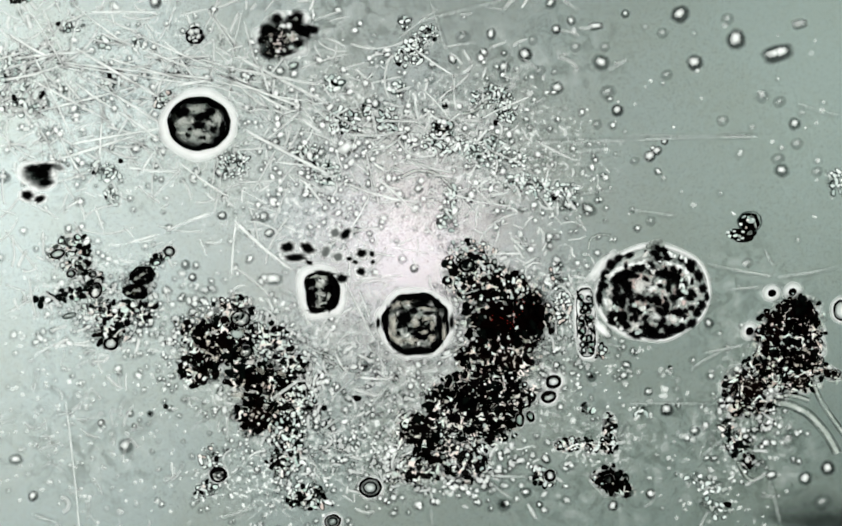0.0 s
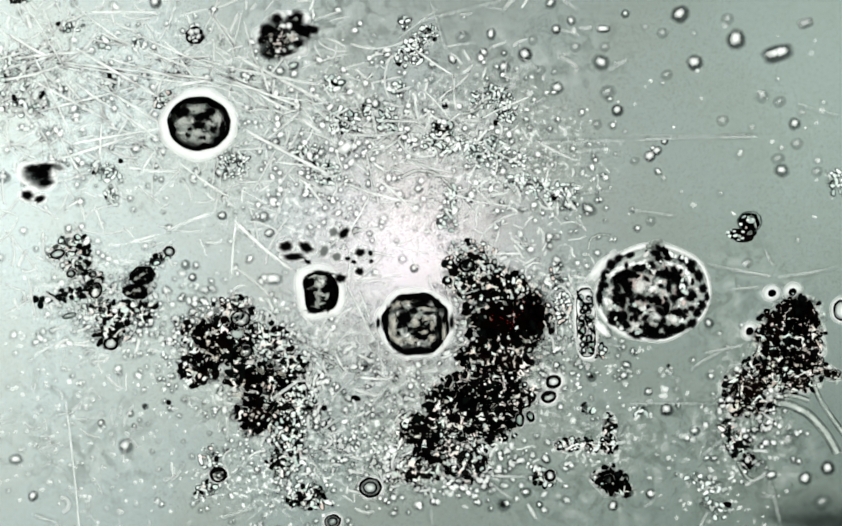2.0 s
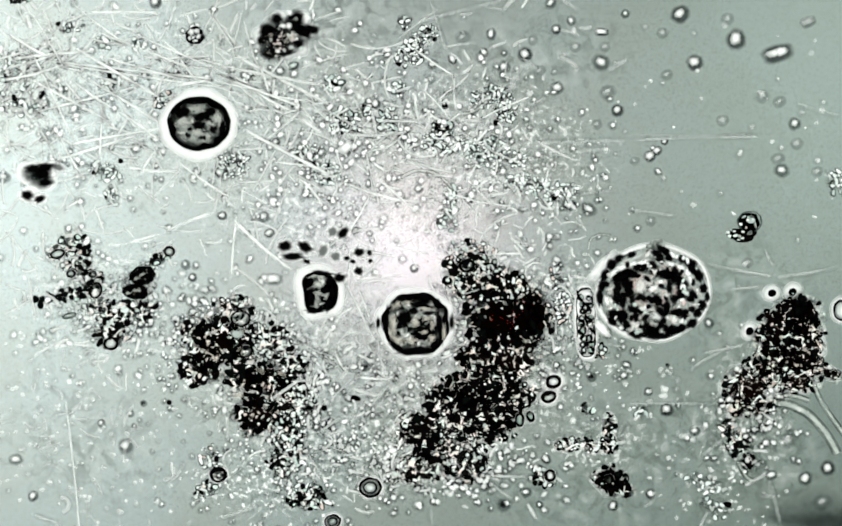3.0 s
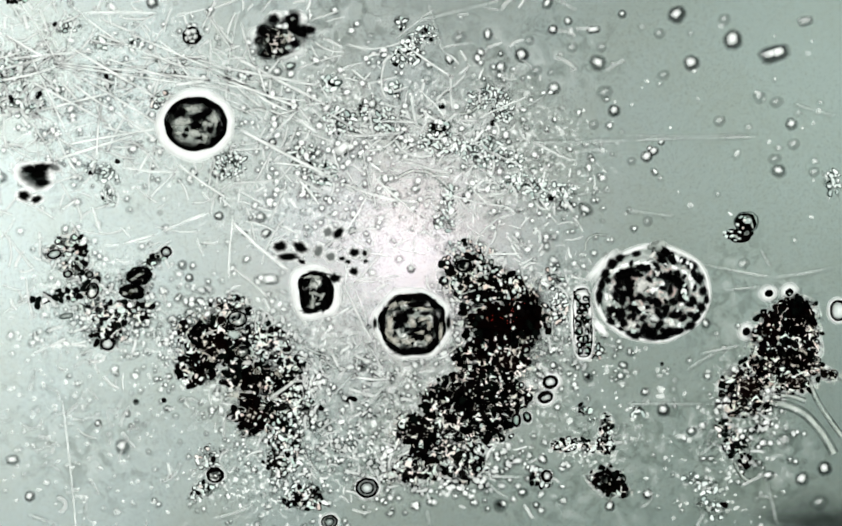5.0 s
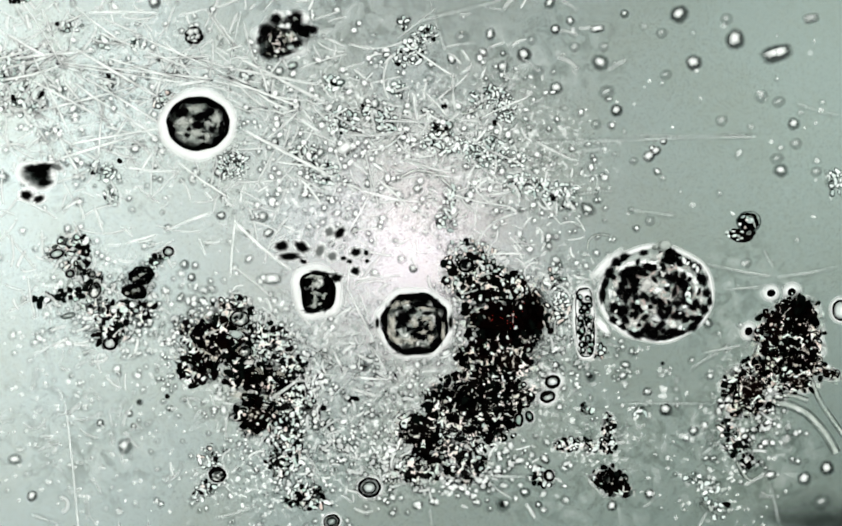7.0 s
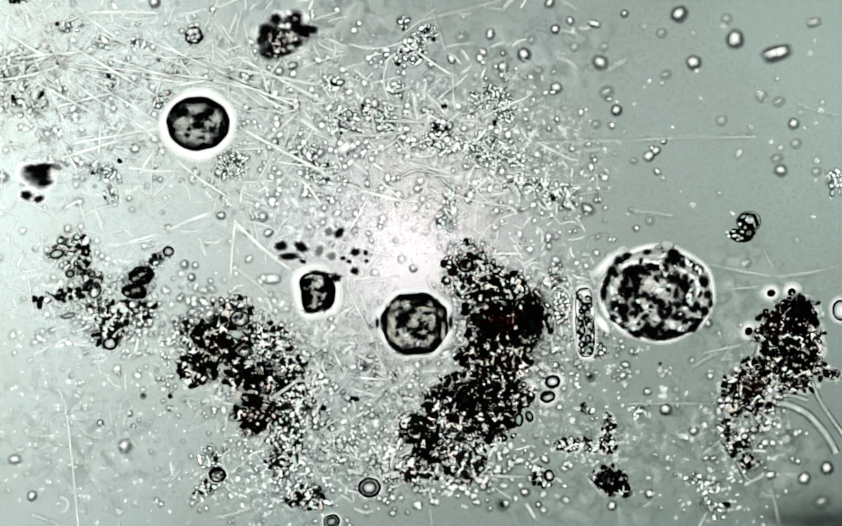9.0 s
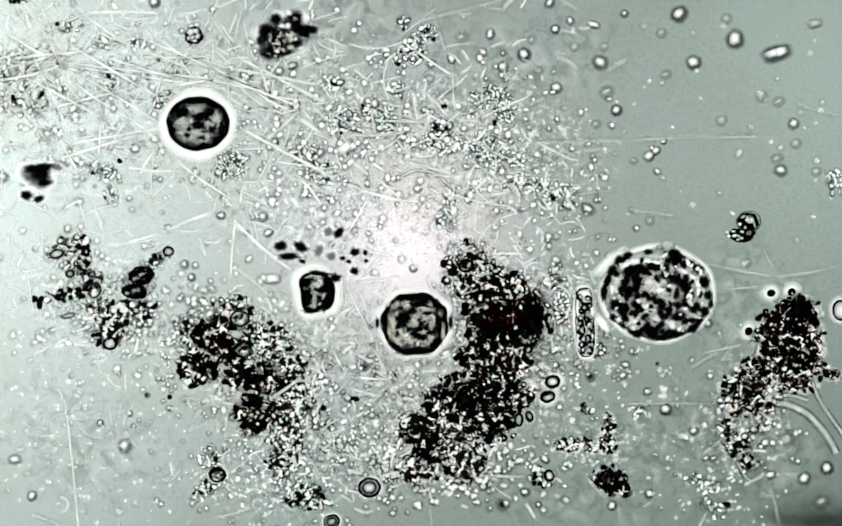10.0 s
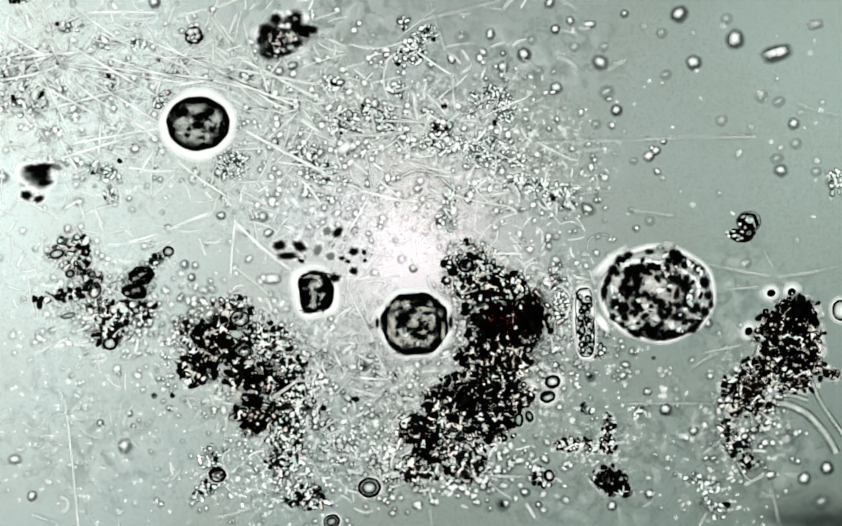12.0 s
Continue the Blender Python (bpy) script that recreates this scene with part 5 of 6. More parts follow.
for k in range(44):
    u, v = rng.gauss(300, 210), rng.gauss(190, 150)
    if k > 26:
        u, v = min(940, rng.gauss(740, 170)), rng.gauss(330, 120)
    a, length = rng.choice([rng.uniform(-0.3, 0.8), rng.uniform(0, 3.14)]), rng.uniform(18, 75)
    needle(u - math.cos(a) * length, v - math.sin(a) * length, u + math.cos(a) * length, v + math.sin(a) * length, rng.uniform(2.4, 3.8), 200 + k)

for k in range(18):
    u, v = rng.gauss(630, 110), rng.gauss(620, 70)
    a, length = rng.uniform(-0.9, 0.6), rng.uniform(14, 45)
    if u < 570 and v > 590:
        continue
    needle(u - math.cos(a) * length, v - math.sin(a) * length, u + math.cos(a) * length, v + math.sin(a) * length, rng.uniform(3, 4.6), 400 + k, True)


def thread(label, u0, v0, bends, w, faint=False):
    """A hollow jointed thread: pale tube between two dark edges."""
    e = new("hyphal_thread")
    e.matrix_basis = Matrix.Translation(at(u0, v0, 0.002))
    pts = [Vector((0, 0, 0))] + [at(u, v) - at(u0, v0) for u, v in bends]
    path = []
    for i in range(len(pts) - 1):
        p0, p1, p2, p3 = pts[max(0, i - 1)], pts[i], pts[i + 1], pts[min(len(pts) - 1, i + 2)]
        for k in range(10):
            s = k / 10
            path.append(0.5 * (2 * p1 + (p2 - p0) * s + (2 * p0 - 5 * p1 + 4 * p2 - p3) * s * s + (3 * p1 - p0 - 3 * p2 + p3) * s ** 3))
    path.append(pts[-1])
    # the dark edge strips put the tube's side shading into colour
    for name, shift, width, lift, mat, label2 in (("tube", 0, w, 0.004, FAINT_TUBE if faint else PALE, ""), ("edge", w * 0.75, w * 0.5, 0.003, FAINT_EDGE if faint else RIM, "dark edge"), ("edge", -w * 0.75, w * 0.5, 0.003, FAINT_EDGE if faint else RIM, "dark edge")):
        v, f = [], []
        for i, p in enumerate(path):
            d = (path[min(i + 1, len(path) - 1)] - path[max(i - 1, 0)]).normalized()
            nrm = Vector((-d.y, d.x, 0))
            c = p + nrm * shift / 1000
            h = width / 2000
            v += [c - nrm * h, c - nrm * h * 0.6 + Vector((0, 0, lift + h)), c + nrm * h * 0.6 + Vector((0, 0, lift + h)), c + nrm * h]
        for i in range(len(path) - 1):
            f += [(i * 4 + k, (i + 1) * 4 + k, (i + 1) * 4 + k + 1, i * 4 + k + 1) for k in range(3)]
        part(name, mesh_of(name, v, f, [mat]), e, label=label2)
    return tagged(e, label, "thread")


thread("curved pale hollow thread with dark edges", 1436, 748, ((1470, 755), (1503, 771), (1532, 802), (1548, 826), (1557, 844)), 9.5, True)
thread("short pale side thread with dark edges", 1442, 741, ((1470, 736), (1504, 746)), 6, True)
thread("thin pale thread with dark edges", 1506, 700, ((1530, 752), (1572, 812)), 6, True)
thread("thin curled pale thread", 1372, 860, ((1388, 888), (1402, 896)), 5, True)
thread("bent pale thread with dark edges", 905, 190, ((880, 208), (860, 212)), 4, True)
thread("faint curled pale thread on the slide", 1094, 466, ((1098, 446), (1116, 437), (1136, 439)), 2.5, True)
thread("faint curved pale thread on the slide", 745, 330, ((775, 318), (812, 325), (840, 350)), 4, True)

BEADS = {}


def bead(u, v, r, rim=DARK_JELLY, core=WHITE_JELLY, stretch=1.0, turn=0.0, thick=0.42, name="refractile_bead", label="small bead with painted bright middle and dark rim on the slide"):
    """A bead in two painted tones that imitate gathered light: dark outer rim, bright middle."""
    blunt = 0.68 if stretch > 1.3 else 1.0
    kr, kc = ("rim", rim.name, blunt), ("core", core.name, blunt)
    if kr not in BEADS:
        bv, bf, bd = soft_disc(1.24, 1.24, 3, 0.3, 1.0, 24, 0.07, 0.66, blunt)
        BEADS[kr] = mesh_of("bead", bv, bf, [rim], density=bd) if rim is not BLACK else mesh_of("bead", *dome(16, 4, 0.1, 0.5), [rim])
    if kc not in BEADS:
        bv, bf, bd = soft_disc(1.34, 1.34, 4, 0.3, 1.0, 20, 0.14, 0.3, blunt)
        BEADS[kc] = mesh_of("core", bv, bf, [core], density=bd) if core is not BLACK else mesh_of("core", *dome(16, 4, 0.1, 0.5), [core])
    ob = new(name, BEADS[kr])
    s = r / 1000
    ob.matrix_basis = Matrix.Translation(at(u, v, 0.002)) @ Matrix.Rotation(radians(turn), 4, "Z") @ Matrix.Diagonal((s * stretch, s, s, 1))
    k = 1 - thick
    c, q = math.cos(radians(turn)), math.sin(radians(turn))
    # the core always sits up and left: a highlight painted as a pale disc
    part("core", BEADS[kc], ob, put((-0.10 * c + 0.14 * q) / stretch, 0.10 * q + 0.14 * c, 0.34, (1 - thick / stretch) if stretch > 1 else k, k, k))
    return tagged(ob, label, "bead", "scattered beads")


STRONG = ((288, 5, 11), (1265, 27, 15), (1369, 74, 17), (976, 102, 13), (1118, 117, 14), (1036, 164, 11), (1148, 206, 11), (233, 831, 13), (241, 770, 7), (1240, 763, 12), (1292, 803, 9),
          (1498, 891, 12), (1540, 872, 13), (1318, 602, 9), (520, 133, 9), (512, 265, 8), (597, 285, 9), (698, 194, 9), (357, 517, 8), (5, 330, 11), (778, 352, 8), (612, 370, 6))
SOFT = ((1292, 117, 14), (1024, 6, 9), (1062, 39, 8), (1034, 55, 9), (1163, 26, 8), (913, 64, 9), (900, 98, 8), (937, 100, 6), (937, 125, 11), (841, 110, 8), (1454, 318, 12), (1478, 231, 11),
        (1210, 920, 9), (1095, 390, 11), (1060, 383, 10), (187, 788, 7), (249, 794, 6), (28, 856, 10), (60, 924, 9), (344, 493, 9), (490, 404, 10), (500, 434, 8), (685, 342, 8), (663, 350, 7))
SOFT_TOO = ((413, 402, 8), (82, 194, 9), (112, 168, 9), (202, 155, 11), (40, 128, 10), (365, 322, 8), (408, 322, 9), (588, 796, 8), (930, 846, 8), (1015, 855, 8), (978, 917, 9), (806, 934, 8),
            (1035, 680, 7), (1165, 680, 8), (1160, 700, 8), (770, 500, 8), (1205, 730, 8), (1435, 885, 9), (1140, 942, 9), (1003, 940, 7), (460, 435, 6), (660, 430, 6), (838, 370, 9))
FAINT = ((1353, 36, 11), (1447, 296, 10), (1482, 268, 10), (1418, 180, 12), (1450, 190, 10), (1520, 320, 9), (1232, 62, 10), (1240, 140, 9), (1344, 225, 10), (1110, 232, 9), (1130, 172, 12), (1070, 88, 9),
         (1124, 88, 9), (860, 70, 11), (800, 148, 9), (990, 75, 9), (1003, 132, 9), (1390, 490, 9), (1210, 412, 9), (1180, 300, 7), (625, 112, 7), (520, 155, 8), (1530, 935, 14), (1465, 820, 14))
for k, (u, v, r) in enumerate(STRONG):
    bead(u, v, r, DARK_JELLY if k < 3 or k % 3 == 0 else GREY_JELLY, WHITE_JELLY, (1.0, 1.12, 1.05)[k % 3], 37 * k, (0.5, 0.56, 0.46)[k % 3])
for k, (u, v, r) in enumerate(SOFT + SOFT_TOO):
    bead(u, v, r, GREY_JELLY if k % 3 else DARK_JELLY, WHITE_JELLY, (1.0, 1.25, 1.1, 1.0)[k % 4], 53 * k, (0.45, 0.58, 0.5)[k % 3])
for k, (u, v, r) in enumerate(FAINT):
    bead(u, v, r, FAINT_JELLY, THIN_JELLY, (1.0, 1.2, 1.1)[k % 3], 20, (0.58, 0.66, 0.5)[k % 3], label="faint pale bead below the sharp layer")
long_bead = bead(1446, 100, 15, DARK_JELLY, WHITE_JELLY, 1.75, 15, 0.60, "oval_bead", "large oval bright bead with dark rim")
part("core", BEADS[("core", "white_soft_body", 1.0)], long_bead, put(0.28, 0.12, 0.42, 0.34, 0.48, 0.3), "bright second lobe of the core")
bead(545, 123, 8, DARK_JELLY, SAP_JELLY, 1.3, 15, 0.5, "dark_bead", "oval dark bead beside a black clump")
bead(508, 520, 10, GREY_JELLY, WHITE_JELLY, 1.5, 0, 0.32, "oval_bead", "oval bright bead with thin dark rim")
bead(644, 277, 13, DARK_JELLY, WHITE_JELLY, 1.4, 35, 0.32, "oval_bead", "lumpy bright white bead with dark rim")
for u, v, r in ((1209, 291, 10), (1222, 281, 8), (1236, 264, 6), (1214, 276, 5)):
    bead(u, v, r, DARK_JELLY, WHITE_JELLY, 1.1, 30, 0.4, "granule", "dark-rimmed bright granule in a small group")
for u, v, r in ((602, 760, 6), (355, 720, 5), (665, 743, 5), (827, 198, 6), (922, 229, 6), (845, 393, 7), (223, 300, 5)):
    bead(u, v, r, BLACK, BLACK, name="black_grain", label="single round black grain on the slide")
for u, v, r in ((1100, 703, 9), (680, 684, 8), (936, 941, 12)):
    bead(u, v, r, GREY_JELLY, BLACK_JELLY, thick=0.55, name="blurred_grain", label="blurred round grey grain below the sharp layer")
swimmer = bead(1113, 56, 7, DARK_JELLY, WHITE_JELLY, 1.7, 5, 0.4, "swimming_rod", "short swimming rod with bright middle")
drifter = bead(1508, 36, 9, GREY_JELLY, THIN_JELLY, 1.5, 10, 0.3, "drifting_bead", "faint drifting oval bead")
dot_a = bead(260, 750, 6, GREY_JELLY, BLACK_JELLY, name="drifting_dot", label="blurred grey drifting dot")
dot_b = bead(306, 742, 5, BLACK, BLACK, name="drifting_dot", label="small round black drifting dot")
tiny_dot = bead(1232, 677, 4, GREY_JELLY, BLACK_JELLY, name="drifting_dot", label="tiny dark drifting dot")
dark_rod = bead(655, 743, 6, BLACK, BLACK, 1.6, 15, name="drifting_rod", label="short black drifting rod")

# the blurred dark debris at the field's corner; its widest film also paints the corner's shade
corner = new("debris_and_corner_shade")
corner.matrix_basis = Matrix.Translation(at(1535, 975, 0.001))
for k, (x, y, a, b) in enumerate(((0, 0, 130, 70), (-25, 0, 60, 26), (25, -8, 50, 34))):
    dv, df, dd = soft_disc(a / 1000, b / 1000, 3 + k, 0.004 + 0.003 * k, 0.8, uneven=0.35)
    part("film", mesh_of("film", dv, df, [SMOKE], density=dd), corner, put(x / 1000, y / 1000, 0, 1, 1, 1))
tagged(corner, "blurred dark debris with a wide film painted as corner shade", "debris")


# ---------------------------------------------------------------- the finest specks
def specks(name, label, spots, seed, size=(1.3, 3.3), rims=0.55, mats=None, lean=None):
    """Countless small cells scattered in soft patches: (u, v, spread u, spread v, how many)."""
    rng = random.Random(seed)
    shapes = []
    for k in range(6):
        w = [1 + 0.12 * rng.uniform(-1, 1) for _ in range(9)]
        ring = [(math.cos(i * 0.69813) * w[i], math.sin(i * 0.69813) * w[i]) for i in range(9)]
        v = [(0, 0, 0.5)] + [(x * 0.6, y * 0.6, 0.42) for x, y in ring] + [(x * 1.25, y * 1.25, 0.0) for x, y in ring]
        f = [(0, 1 + i, 1 + (i + 1) % 9) for i in range(9)] + [(1 + i, 10 + i, 10 + (i + 1) % 9, 1 + (i + 1) % 9) for i in range(9)]
        shapes.append((v, f))
    pieces = []
    for u0, v0, su, sv, n in spots:
        for _ in range(n):
            p = at(rng.gauss(u0, su), rng.gauss(v0, sv))
            if abs(p.x) > 0.85 or abs(p.y) > 0.55:
                continue
            s, long, turn = rng.uniform(*size) / 1000, rng.choice([1, 1, 1.1, 1.25, 1.6]), rng.uniform(0, 3.14) if lean is None else rng.gauss(lean, 0.4)
            v, f = rng.choice(shapes)
            z = rng.uniform(0.001, 0.004)
            # a larger dark disc, set down and left, paints soft shade round the speck
            if rng.random() < rims:
                pieces.append((moved(v, p.x - 0.0005, p.y - 0.001, z - 0.0006, s * long * 1.1 + 0.0040, s * 1.1 + 0.0040, s, turn), f, 1))
            pieces.append((moved(v, p.x, p.y, z + s * 0.3, s * long, s, s, turn), f, 0))
    me = joined(name, pieces, mats or [SPECK, SPECK_SHADE])
    a = me.attributes.new("thickness", "FLOAT", "POINT")
    a.data.foreach_set("value", ([1.0] * 10 + [0.0] * 9) * len(pieces))
    ob = new(name, me)
    return tagged(ob, label, "specks", kind="stuff")


specks("bacteria_field", "countless tiny bright rods and specks", (
    (330, 200, 230, 130, 200), (640, 220, 160, 90, 180), (850, 250, 120, 80, 170), (980, 340, 90, 50, 160), (700, 400, 180, 70, 110), (130, 200, 110, 110, 150)), 5)
specks("bacteria_field", "countless tiny bright rods and specks", (
    (1050, 640, 70, 80, 260), (720, 700, 60, 40, 110), (700, 830, 110, 60, 300), (560, 850, 50, 70, 180), (460, 860, 90, 70, 140), (330, 640, 60, 60, 200)), 6)
specks("bacteria_field", "loose faint tiny pale rods", (
    (150, 800, 150, 140, 300), (60, 640, 60, 120, 60), (1200, 860, 120, 80, 60), (1340, 900, 60, 50, 70)), 7, (2.2, 4.5), 0.25, [SPECK_FAINT, SPECK_RIM_FAINT], 0.35)
specks("bacteria_field", "few faint blurred pale specks", ((1150, 120, 200, 90, 22), (1250, 300, 200, 120, 25), (1450, 250, 80, 150, 16), (1230, 720, 80, 50, 50)), 9, (2.5, 6), 0.4, [SPECK_FAINT, SPECK_RIM_FAINT])
specks("granule_field", "tiny dark-rimmed granules round the clumps", (
    (520, 690, 60, 60, 180), (420, 620, 60, 50, 120), (830, 870, 80, 30, 220), (890, 640, 60, 60, 120), (180, 560, 80, 60, 200), (1400, 770, 50, 60, 120)), 8, (2.2, 5), 0.9)


specks("pearl_field", "many small bright round cells with thin dark rims", (
    (120, 180, 100, 110, 60), (340, 150, 150, 100, 46), (640, 220, 130, 80, 56), (850, 260, 110, 70, 50), (1000, 350, 70, 40, 20), (720, 390, 170, 60, 34), (560, 320, 90, 60, 50)), 21, (2.6, 5.2), 1.0, [PEARL, PEARL_RIM])
specks("pearl_field", "small bright round cells with thin dark rims round the clumps", (
    (680, 720, 80, 70, 24), (720, 850, 110, 50, 40), (560, 840, 60, 60, 36), (330, 600, 60, 50, 30), (1040, 560, 30, 60, 30), (1060, 690, 50, 40, 14), (1390, 780, 40, 50, 20), (880, 880, 90, 30, 30)), 22, (2.4, 4.8), 1.0, [SPECK, PEARL_RIM])


def filaments(name, label, spots, seed, length=(10, 42), width=(3.0, 6.5), mats=None, bent=1.0):
    """Countless short bent threads: a bright soft core between two dark edges; (u, v, spread u, spread v, how many)."""
    rng = random.Random(seed)
    v, f, d, slots = [], [], [], []
    for u0, v0, su, sv, n in spots:
        for _ in range(n):
            p = at(rng.gauss(u0, su), rng.gauss(v0, sv), rng.uniform(0.001, 0.004))
            long, wide, curl = rng.uniform(*length) / 1000, rng.uniform(*width) / 1000, rng.gauss(0, 22) * bent
            a, steps, strong = rng.uniform(0, 6.28), 7, rng.uniform(0.5, 1.0)
            line = []
            for i in range(steps + 1):
                line.append((p.x, p.y, a))
                p.x, p.y = p.x + math.cos(a) * long / steps, p.y + math.sin(a) * long / steps
                a += curl * long / steps + rng.gauss(0, 0.10) * bent
            shift = rng.choice((-0.0012, 0.0, 0.0012))
            for slot, w, lift in ((1, wide * 1.75, 0.0), (0, wide, 0.0007)):
                o = len(v)
                for i, (x, y, b) in enumerate(line):
                    nx, ny, k = -math.sin(b), math.cos(b), 0.0 if i in (0, steps) else strong
                    for q, h, t in ((-0.62, 0.0, 0.0), (-0.34, 0.4, 1.0), (0.34, 0.4, 1.0), (0.62, 0.0, 0.0)):
                        m = q * w + shift * slot
                        v.append((x + nx * m, y + ny * m, p.z + lift + h * w))
                        d.append(t * k)
                for i in range(steps):
                    f += [(o + i * 4 + k, o + i * 4 + 4 + k, o + i * 4 + 5 + k, o + i * 4 + 1 + k) for k in range(3)]
                    slots += [slot] * 3
    return tagged(new(name, mesh_of(name, v, f, mats or [THREAD_CORE, THREAD_RIM], density=d, slots=slots)), label, "bacteria", kind="stuff")


filaments("bacteria_threads", "countless short bent bacterial threads with dark edges", (
    (300, 130, 190, 100, 130), (640, 230, 120, 90, 80), (860, 240, 100, 80, 70), (960, 360, 90, 60, 46), (700, 380, 150, 60, 34), (80, 170, 70, 110, 90), (250, 330, 150, 50, 22)), 15, (10, 38), (2.6, 5.2))
filaments("bacteria_threads", "long thin bent bacterial threads with dark edges", (
    (220, 120, 170, 90, 60), (420, 230, 150, 110, 50), (700, 260, 160, 110, 46), (60, 220, 60, 120, 40), (250, 360, 180, 50, 10)), 18, (45, 110), (3.0, 5.0), mats=[THREAD_CORE, SPECK_RIM_FAINT], bent=0.35)
filaments("bacteria_threads", "thick short curled bacterial threads in a dense patch", ((35, 190, 40, 60, 46), (30, 90, 30, 50, 20)), 19, (12, 34), (4.5, 7.5), bent=1.6)
filaments("bacteria_threads", "short bent bacterial threads round the clumps", (
    (500, 680, 80, 80, 60), (680, 680, 80, 70, 70), (760, 850, 120, 50, 90), (180, 560, 70, 60, 50), (1030, 560, 40, 70, 30), (1400, 780, 40, 70, 8), (900, 480, 60, 50, 40)), 16)
filaments("bacteria_threads", "few faint bent threads lying deeper in the water", (
    (150, 780, 110, 130, 60), (1250, 830, 150, 80, 6), (1400, 880, 80, 60, 4), (1000, 90, 90, 60, 14), (1350, 580, 80, 60, 5)), 17, (16, 60), (4, 8), [SPECK_FAINT, SPECK_RIM_FAINT])


def films(rows, mat=BIOFILM, low=0.0004):
    for k, (u, v, rx, ry, turn) in enumerate(rows):
        dv, df, dd = soft_disc(rx / 1000, ry / 1000, 40 + k, 0.0012, 1.0, 40, 0.3, 0.3)
        ob = new("biofilm", mesh_of("biofilm", dv, df, [mat], density=dd))
        ob.matrix_basis = put(*at(u, v, low + 0.00003 * k), 1, 1, 1, radians(-turn))
        tagged(ob, "thin bacterial film with relief painted as bright folds and dark furrows", "film", "patches of film", "stuff")


WATER = biofilm("cloudy_water", 210, 3.0, 0.3, (((0.05, 0.06, 0.055), 0.52, 0.34, 0.12), ((0.95, 0.97, 0.96), 0.50, 0.68, 0.09)))
HAZE = biofilm("hazy_film", 34, 4.0, 0.9, (((0.05, 0.065, 0.055), 0.50, 0.36, 0.28), ((0.95, 0.97, 0.96), 0.52, 0.66, 0.15)))
wv, wf, wd = soft_disc(1.15, 0.8, 2, 0.0003, 1.0, 40, 0.05, 0.7)
water = new("water", mesh_of("water", wv, wf, [WATER], density=wd))
water.matrix_basis = Matrix.Translation((0, 0, 0.0002))
tagged(water, "thin cloudy film of water on the slide", "water", kind="structure")
films(((250, 170, 330, 210, 10), (680, 230, 250, 150, 0), (900, 270, 210, 150, 10), (620, 400, 260, 120, 0), (180, 560, 160, 130, 0), (480, 690, 190, 160, 30), (720, 800, 260, 150, 0),
       (920, 640, 190, 230, 0), (1400, 740, 110, 170, 20), (1110, 830, 110, 60, 0), (1040, 560, 80, 130, 0), (480, 900, 180, 100, 0), (650, 610, 190, 110, 0)))

# the last two patches also darken the top, in place of dimmer backlight
films(((1240, 820, 260, 150, 0), (1420, 860, 190, 150, 20), (1370, 560, 150, 120, 0), (170, 830, 200, 170, 0), (1040, 930, 220, 80, 0), (150, 250, 200, 220, 0), (1000, 110, 220, 120, 0), (670, 50, 210, 120, 0), (540, 30, 150, 90, 0)), HAZE, 0.0009)


# ---------------------------------------------------------------- what moves
def path_of(ob, rows):
    """Slides a thing through (seconds, u, v, turn) from its own height and heading; its size stays."""
    m = ob.matrix_basis.copy()
    z, turn0 = m.translation.z, m.to_euler().z
    walk(ob, [(t, Matrix.Translation(at(u, v, z)) @ Matrix.Rotation(turn0 + radians(a), 4, "Z")) for t, u, v, a in rows])


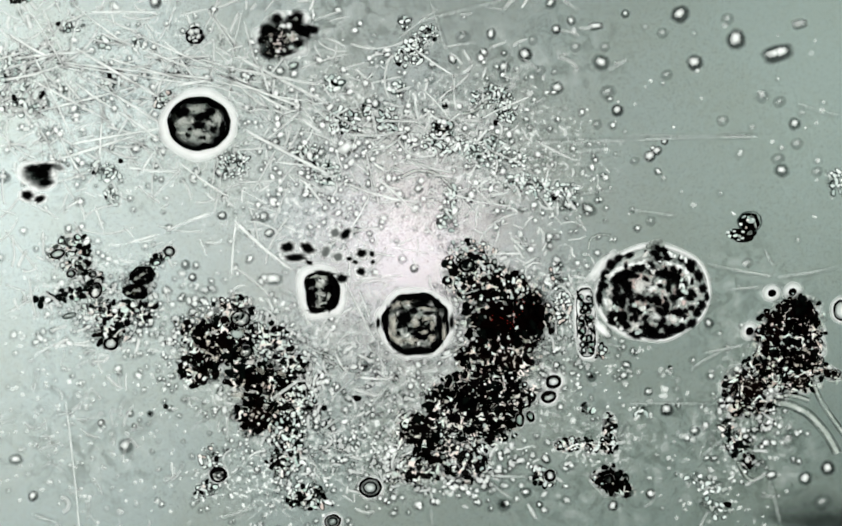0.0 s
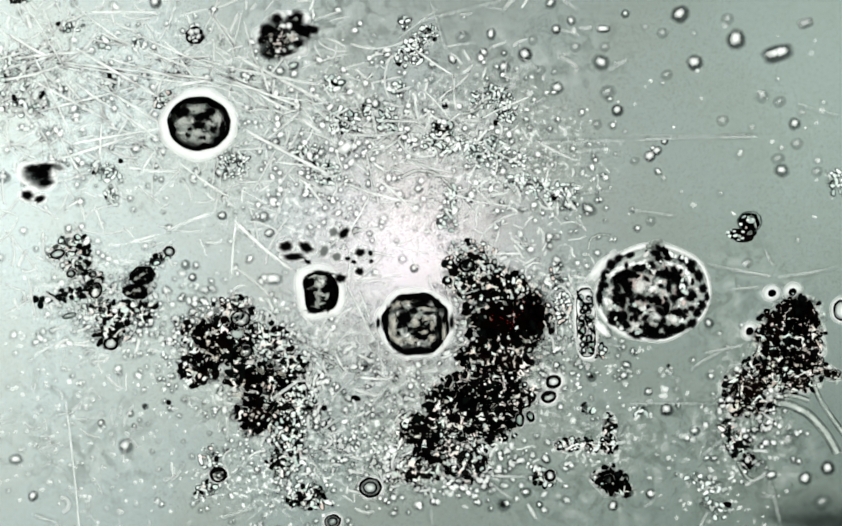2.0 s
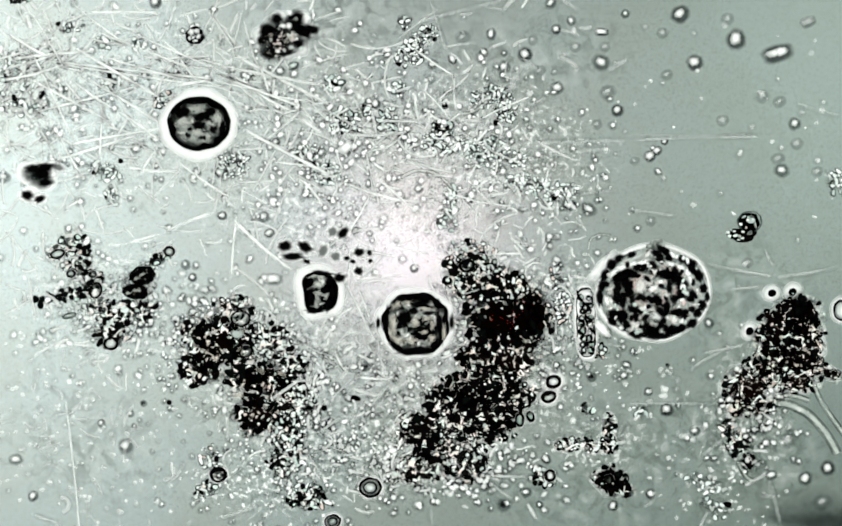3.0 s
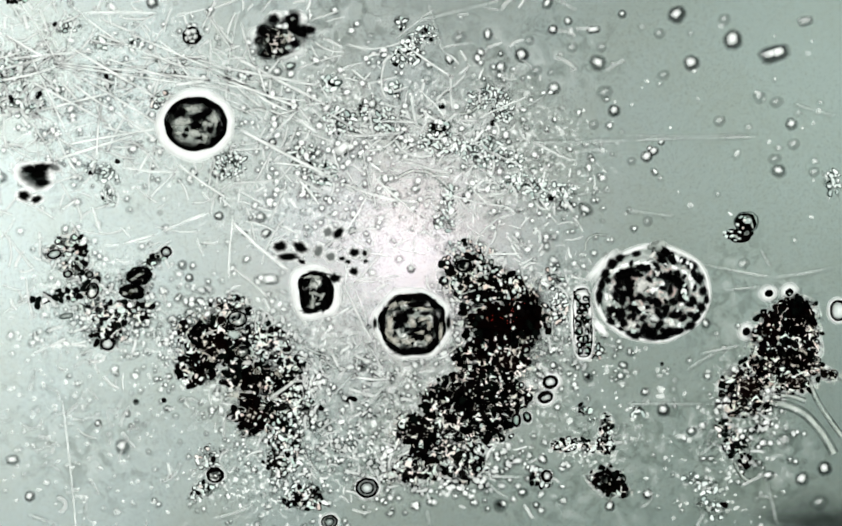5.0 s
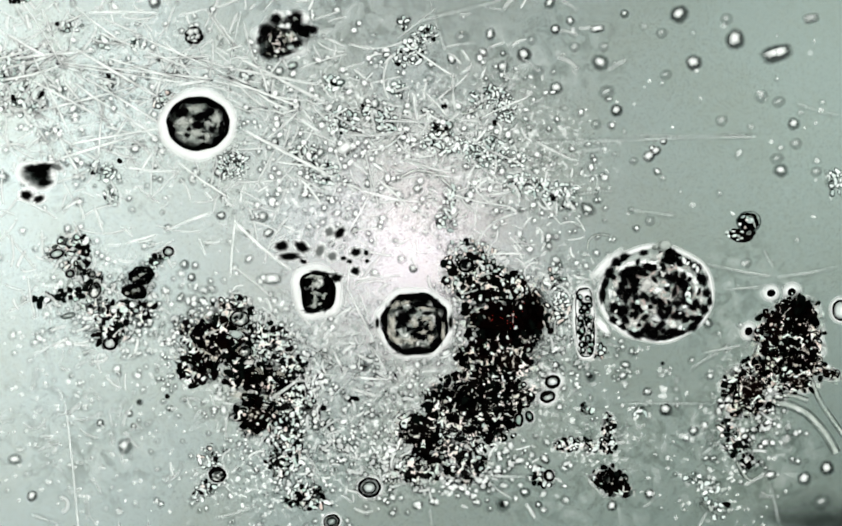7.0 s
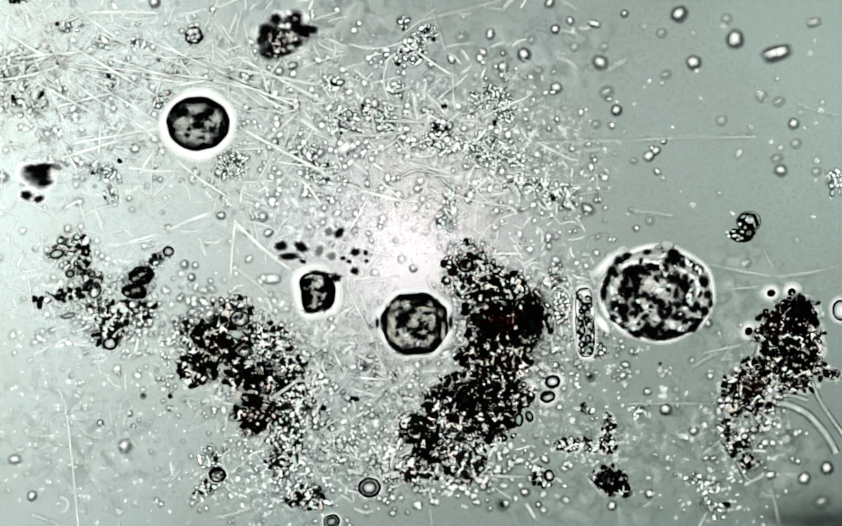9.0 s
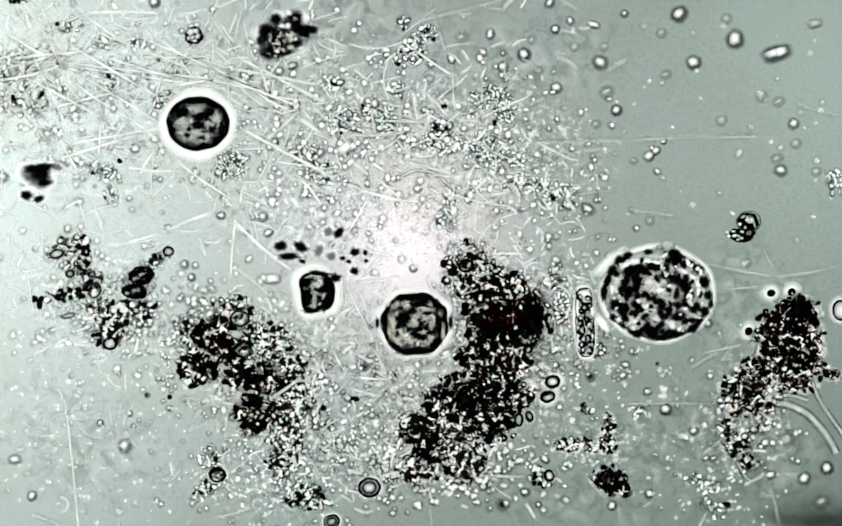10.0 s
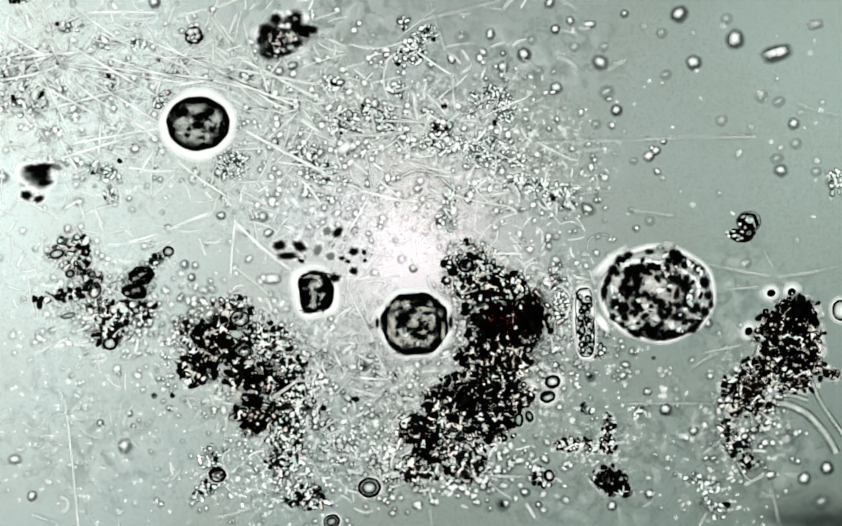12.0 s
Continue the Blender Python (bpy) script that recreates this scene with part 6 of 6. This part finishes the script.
def motions():
    path_of(amoeba, ((0, 1213, 545, 3), (3.2, 1214, 545, 3), (5, 1219, 546, 1), (7.2, 1221, 547, -1), (9, 1223, 547, -3), (12, 1224, 547, -4)))
    walk(endoplasm, [(t, pose(x, y, 0.032, 0, 0, a)) for t, x, y, a in ((0, -0.003, 0.001, 7), (3.2, -0.002, 0.001, 5), (5.5, 0, 0, 0), (9, 0.001, 0, -3), (12, 0.001, 0, -4))])
    path_of(bean_cell, ((0, 598, 545, 0), (3.2, 594, 545, 0), (5.5, 592, 545, 0), (9, 591, 545, 0), (12, 588, 545, 0)))
    m = drift.matrix_basis.translation
    u, v = m.x * 1000 + 784, 490 - m.y * 1000
    path_of(drift, ((0, u + 8, v + 2, 0), (1.5, u + 6, v + 1, 0), (3.2, u + 3, v, 0), (5.5, u, v, 0), (9, u - 2, v, 0), (12, u - 5, v - 1, 0)))
    m = drift_two.matrix_basis.translation
    u, v = m.x * 1000 + 784, 490 - m.y * 1000
    path_of(drift_two, ((0, u + 8, v + 1, 0), (1.5, u + 6, v + 1, 0), (3.2, u + 3, v, 0), (5.5, u, v, 0), (9, u - 2, v, 0), (12, u - 4, v, 0)))
    path_of(dot_a, ((0, 278, 771, 0), (1.5, 275, 762, 0), (2.5, 264, 753, 0), (3.2, 266, 751, 0), (5, 258, 748, 0), (6, 256, 750, 0), (7.2, 261, 749, 0), (9, 267, 738, 0), (9.5, 270, 737, 0), (10.5, 279, 736, 0), (12, 287, 737, 0)))
    path_of(dot_b, ((0, 307, 757, 0), (1.5, 310, 749, 0), (2.5, 314, 750, 0), (3.2, 313, 749, 0), (5, 310, 745, 0), (6, 305, 742, 0), (7.2, 313, 738, 0), (9, 317, 738, 0), (10.5, 316, 740, 0), (12, 321, 737, 0)))
    path_of(swimmer, ((0, 1108, 49, 0), (1.5, 1120, 50, 0), (2.5, 1122, 59, -10), (3.2, 1116, 60, -10), (5, 1109, 55, 0), (6, 1113, 56, 5), (7.2, 1112, 53, 0), (9, 1107, 45, -20), (10.5, 1104, 47, -20), (12, 1097, 46, 0)))
    path_of(drifter, ((0, 1487, 45, 0), (1.5, 1495, 44, 5), (3.2, 1503, 41, 10), (5.5, 1504, 37, 0), (6, 1510, 33, 0), (7.2, 1510, 35, 0), (9, 1515, 42, 0), (12, 1518, 46, 0)))
    path_of(tiny_dot, ((0, 1246, 684, 0), (3.2, 1241, 680, 0), (6, 1235, 677, 0), (9.5, 1227, 678, 0), (10.5, 1221, 676, 0), (12, 1217, 667, 0)))
    path_of(dark_rod, ((0, 662, 742, -5), (3.2, 657, 742, 0), (5.5, 655, 743, 5), (9, 657, 744, 0), (12, 659, 745, 0)))


motions()
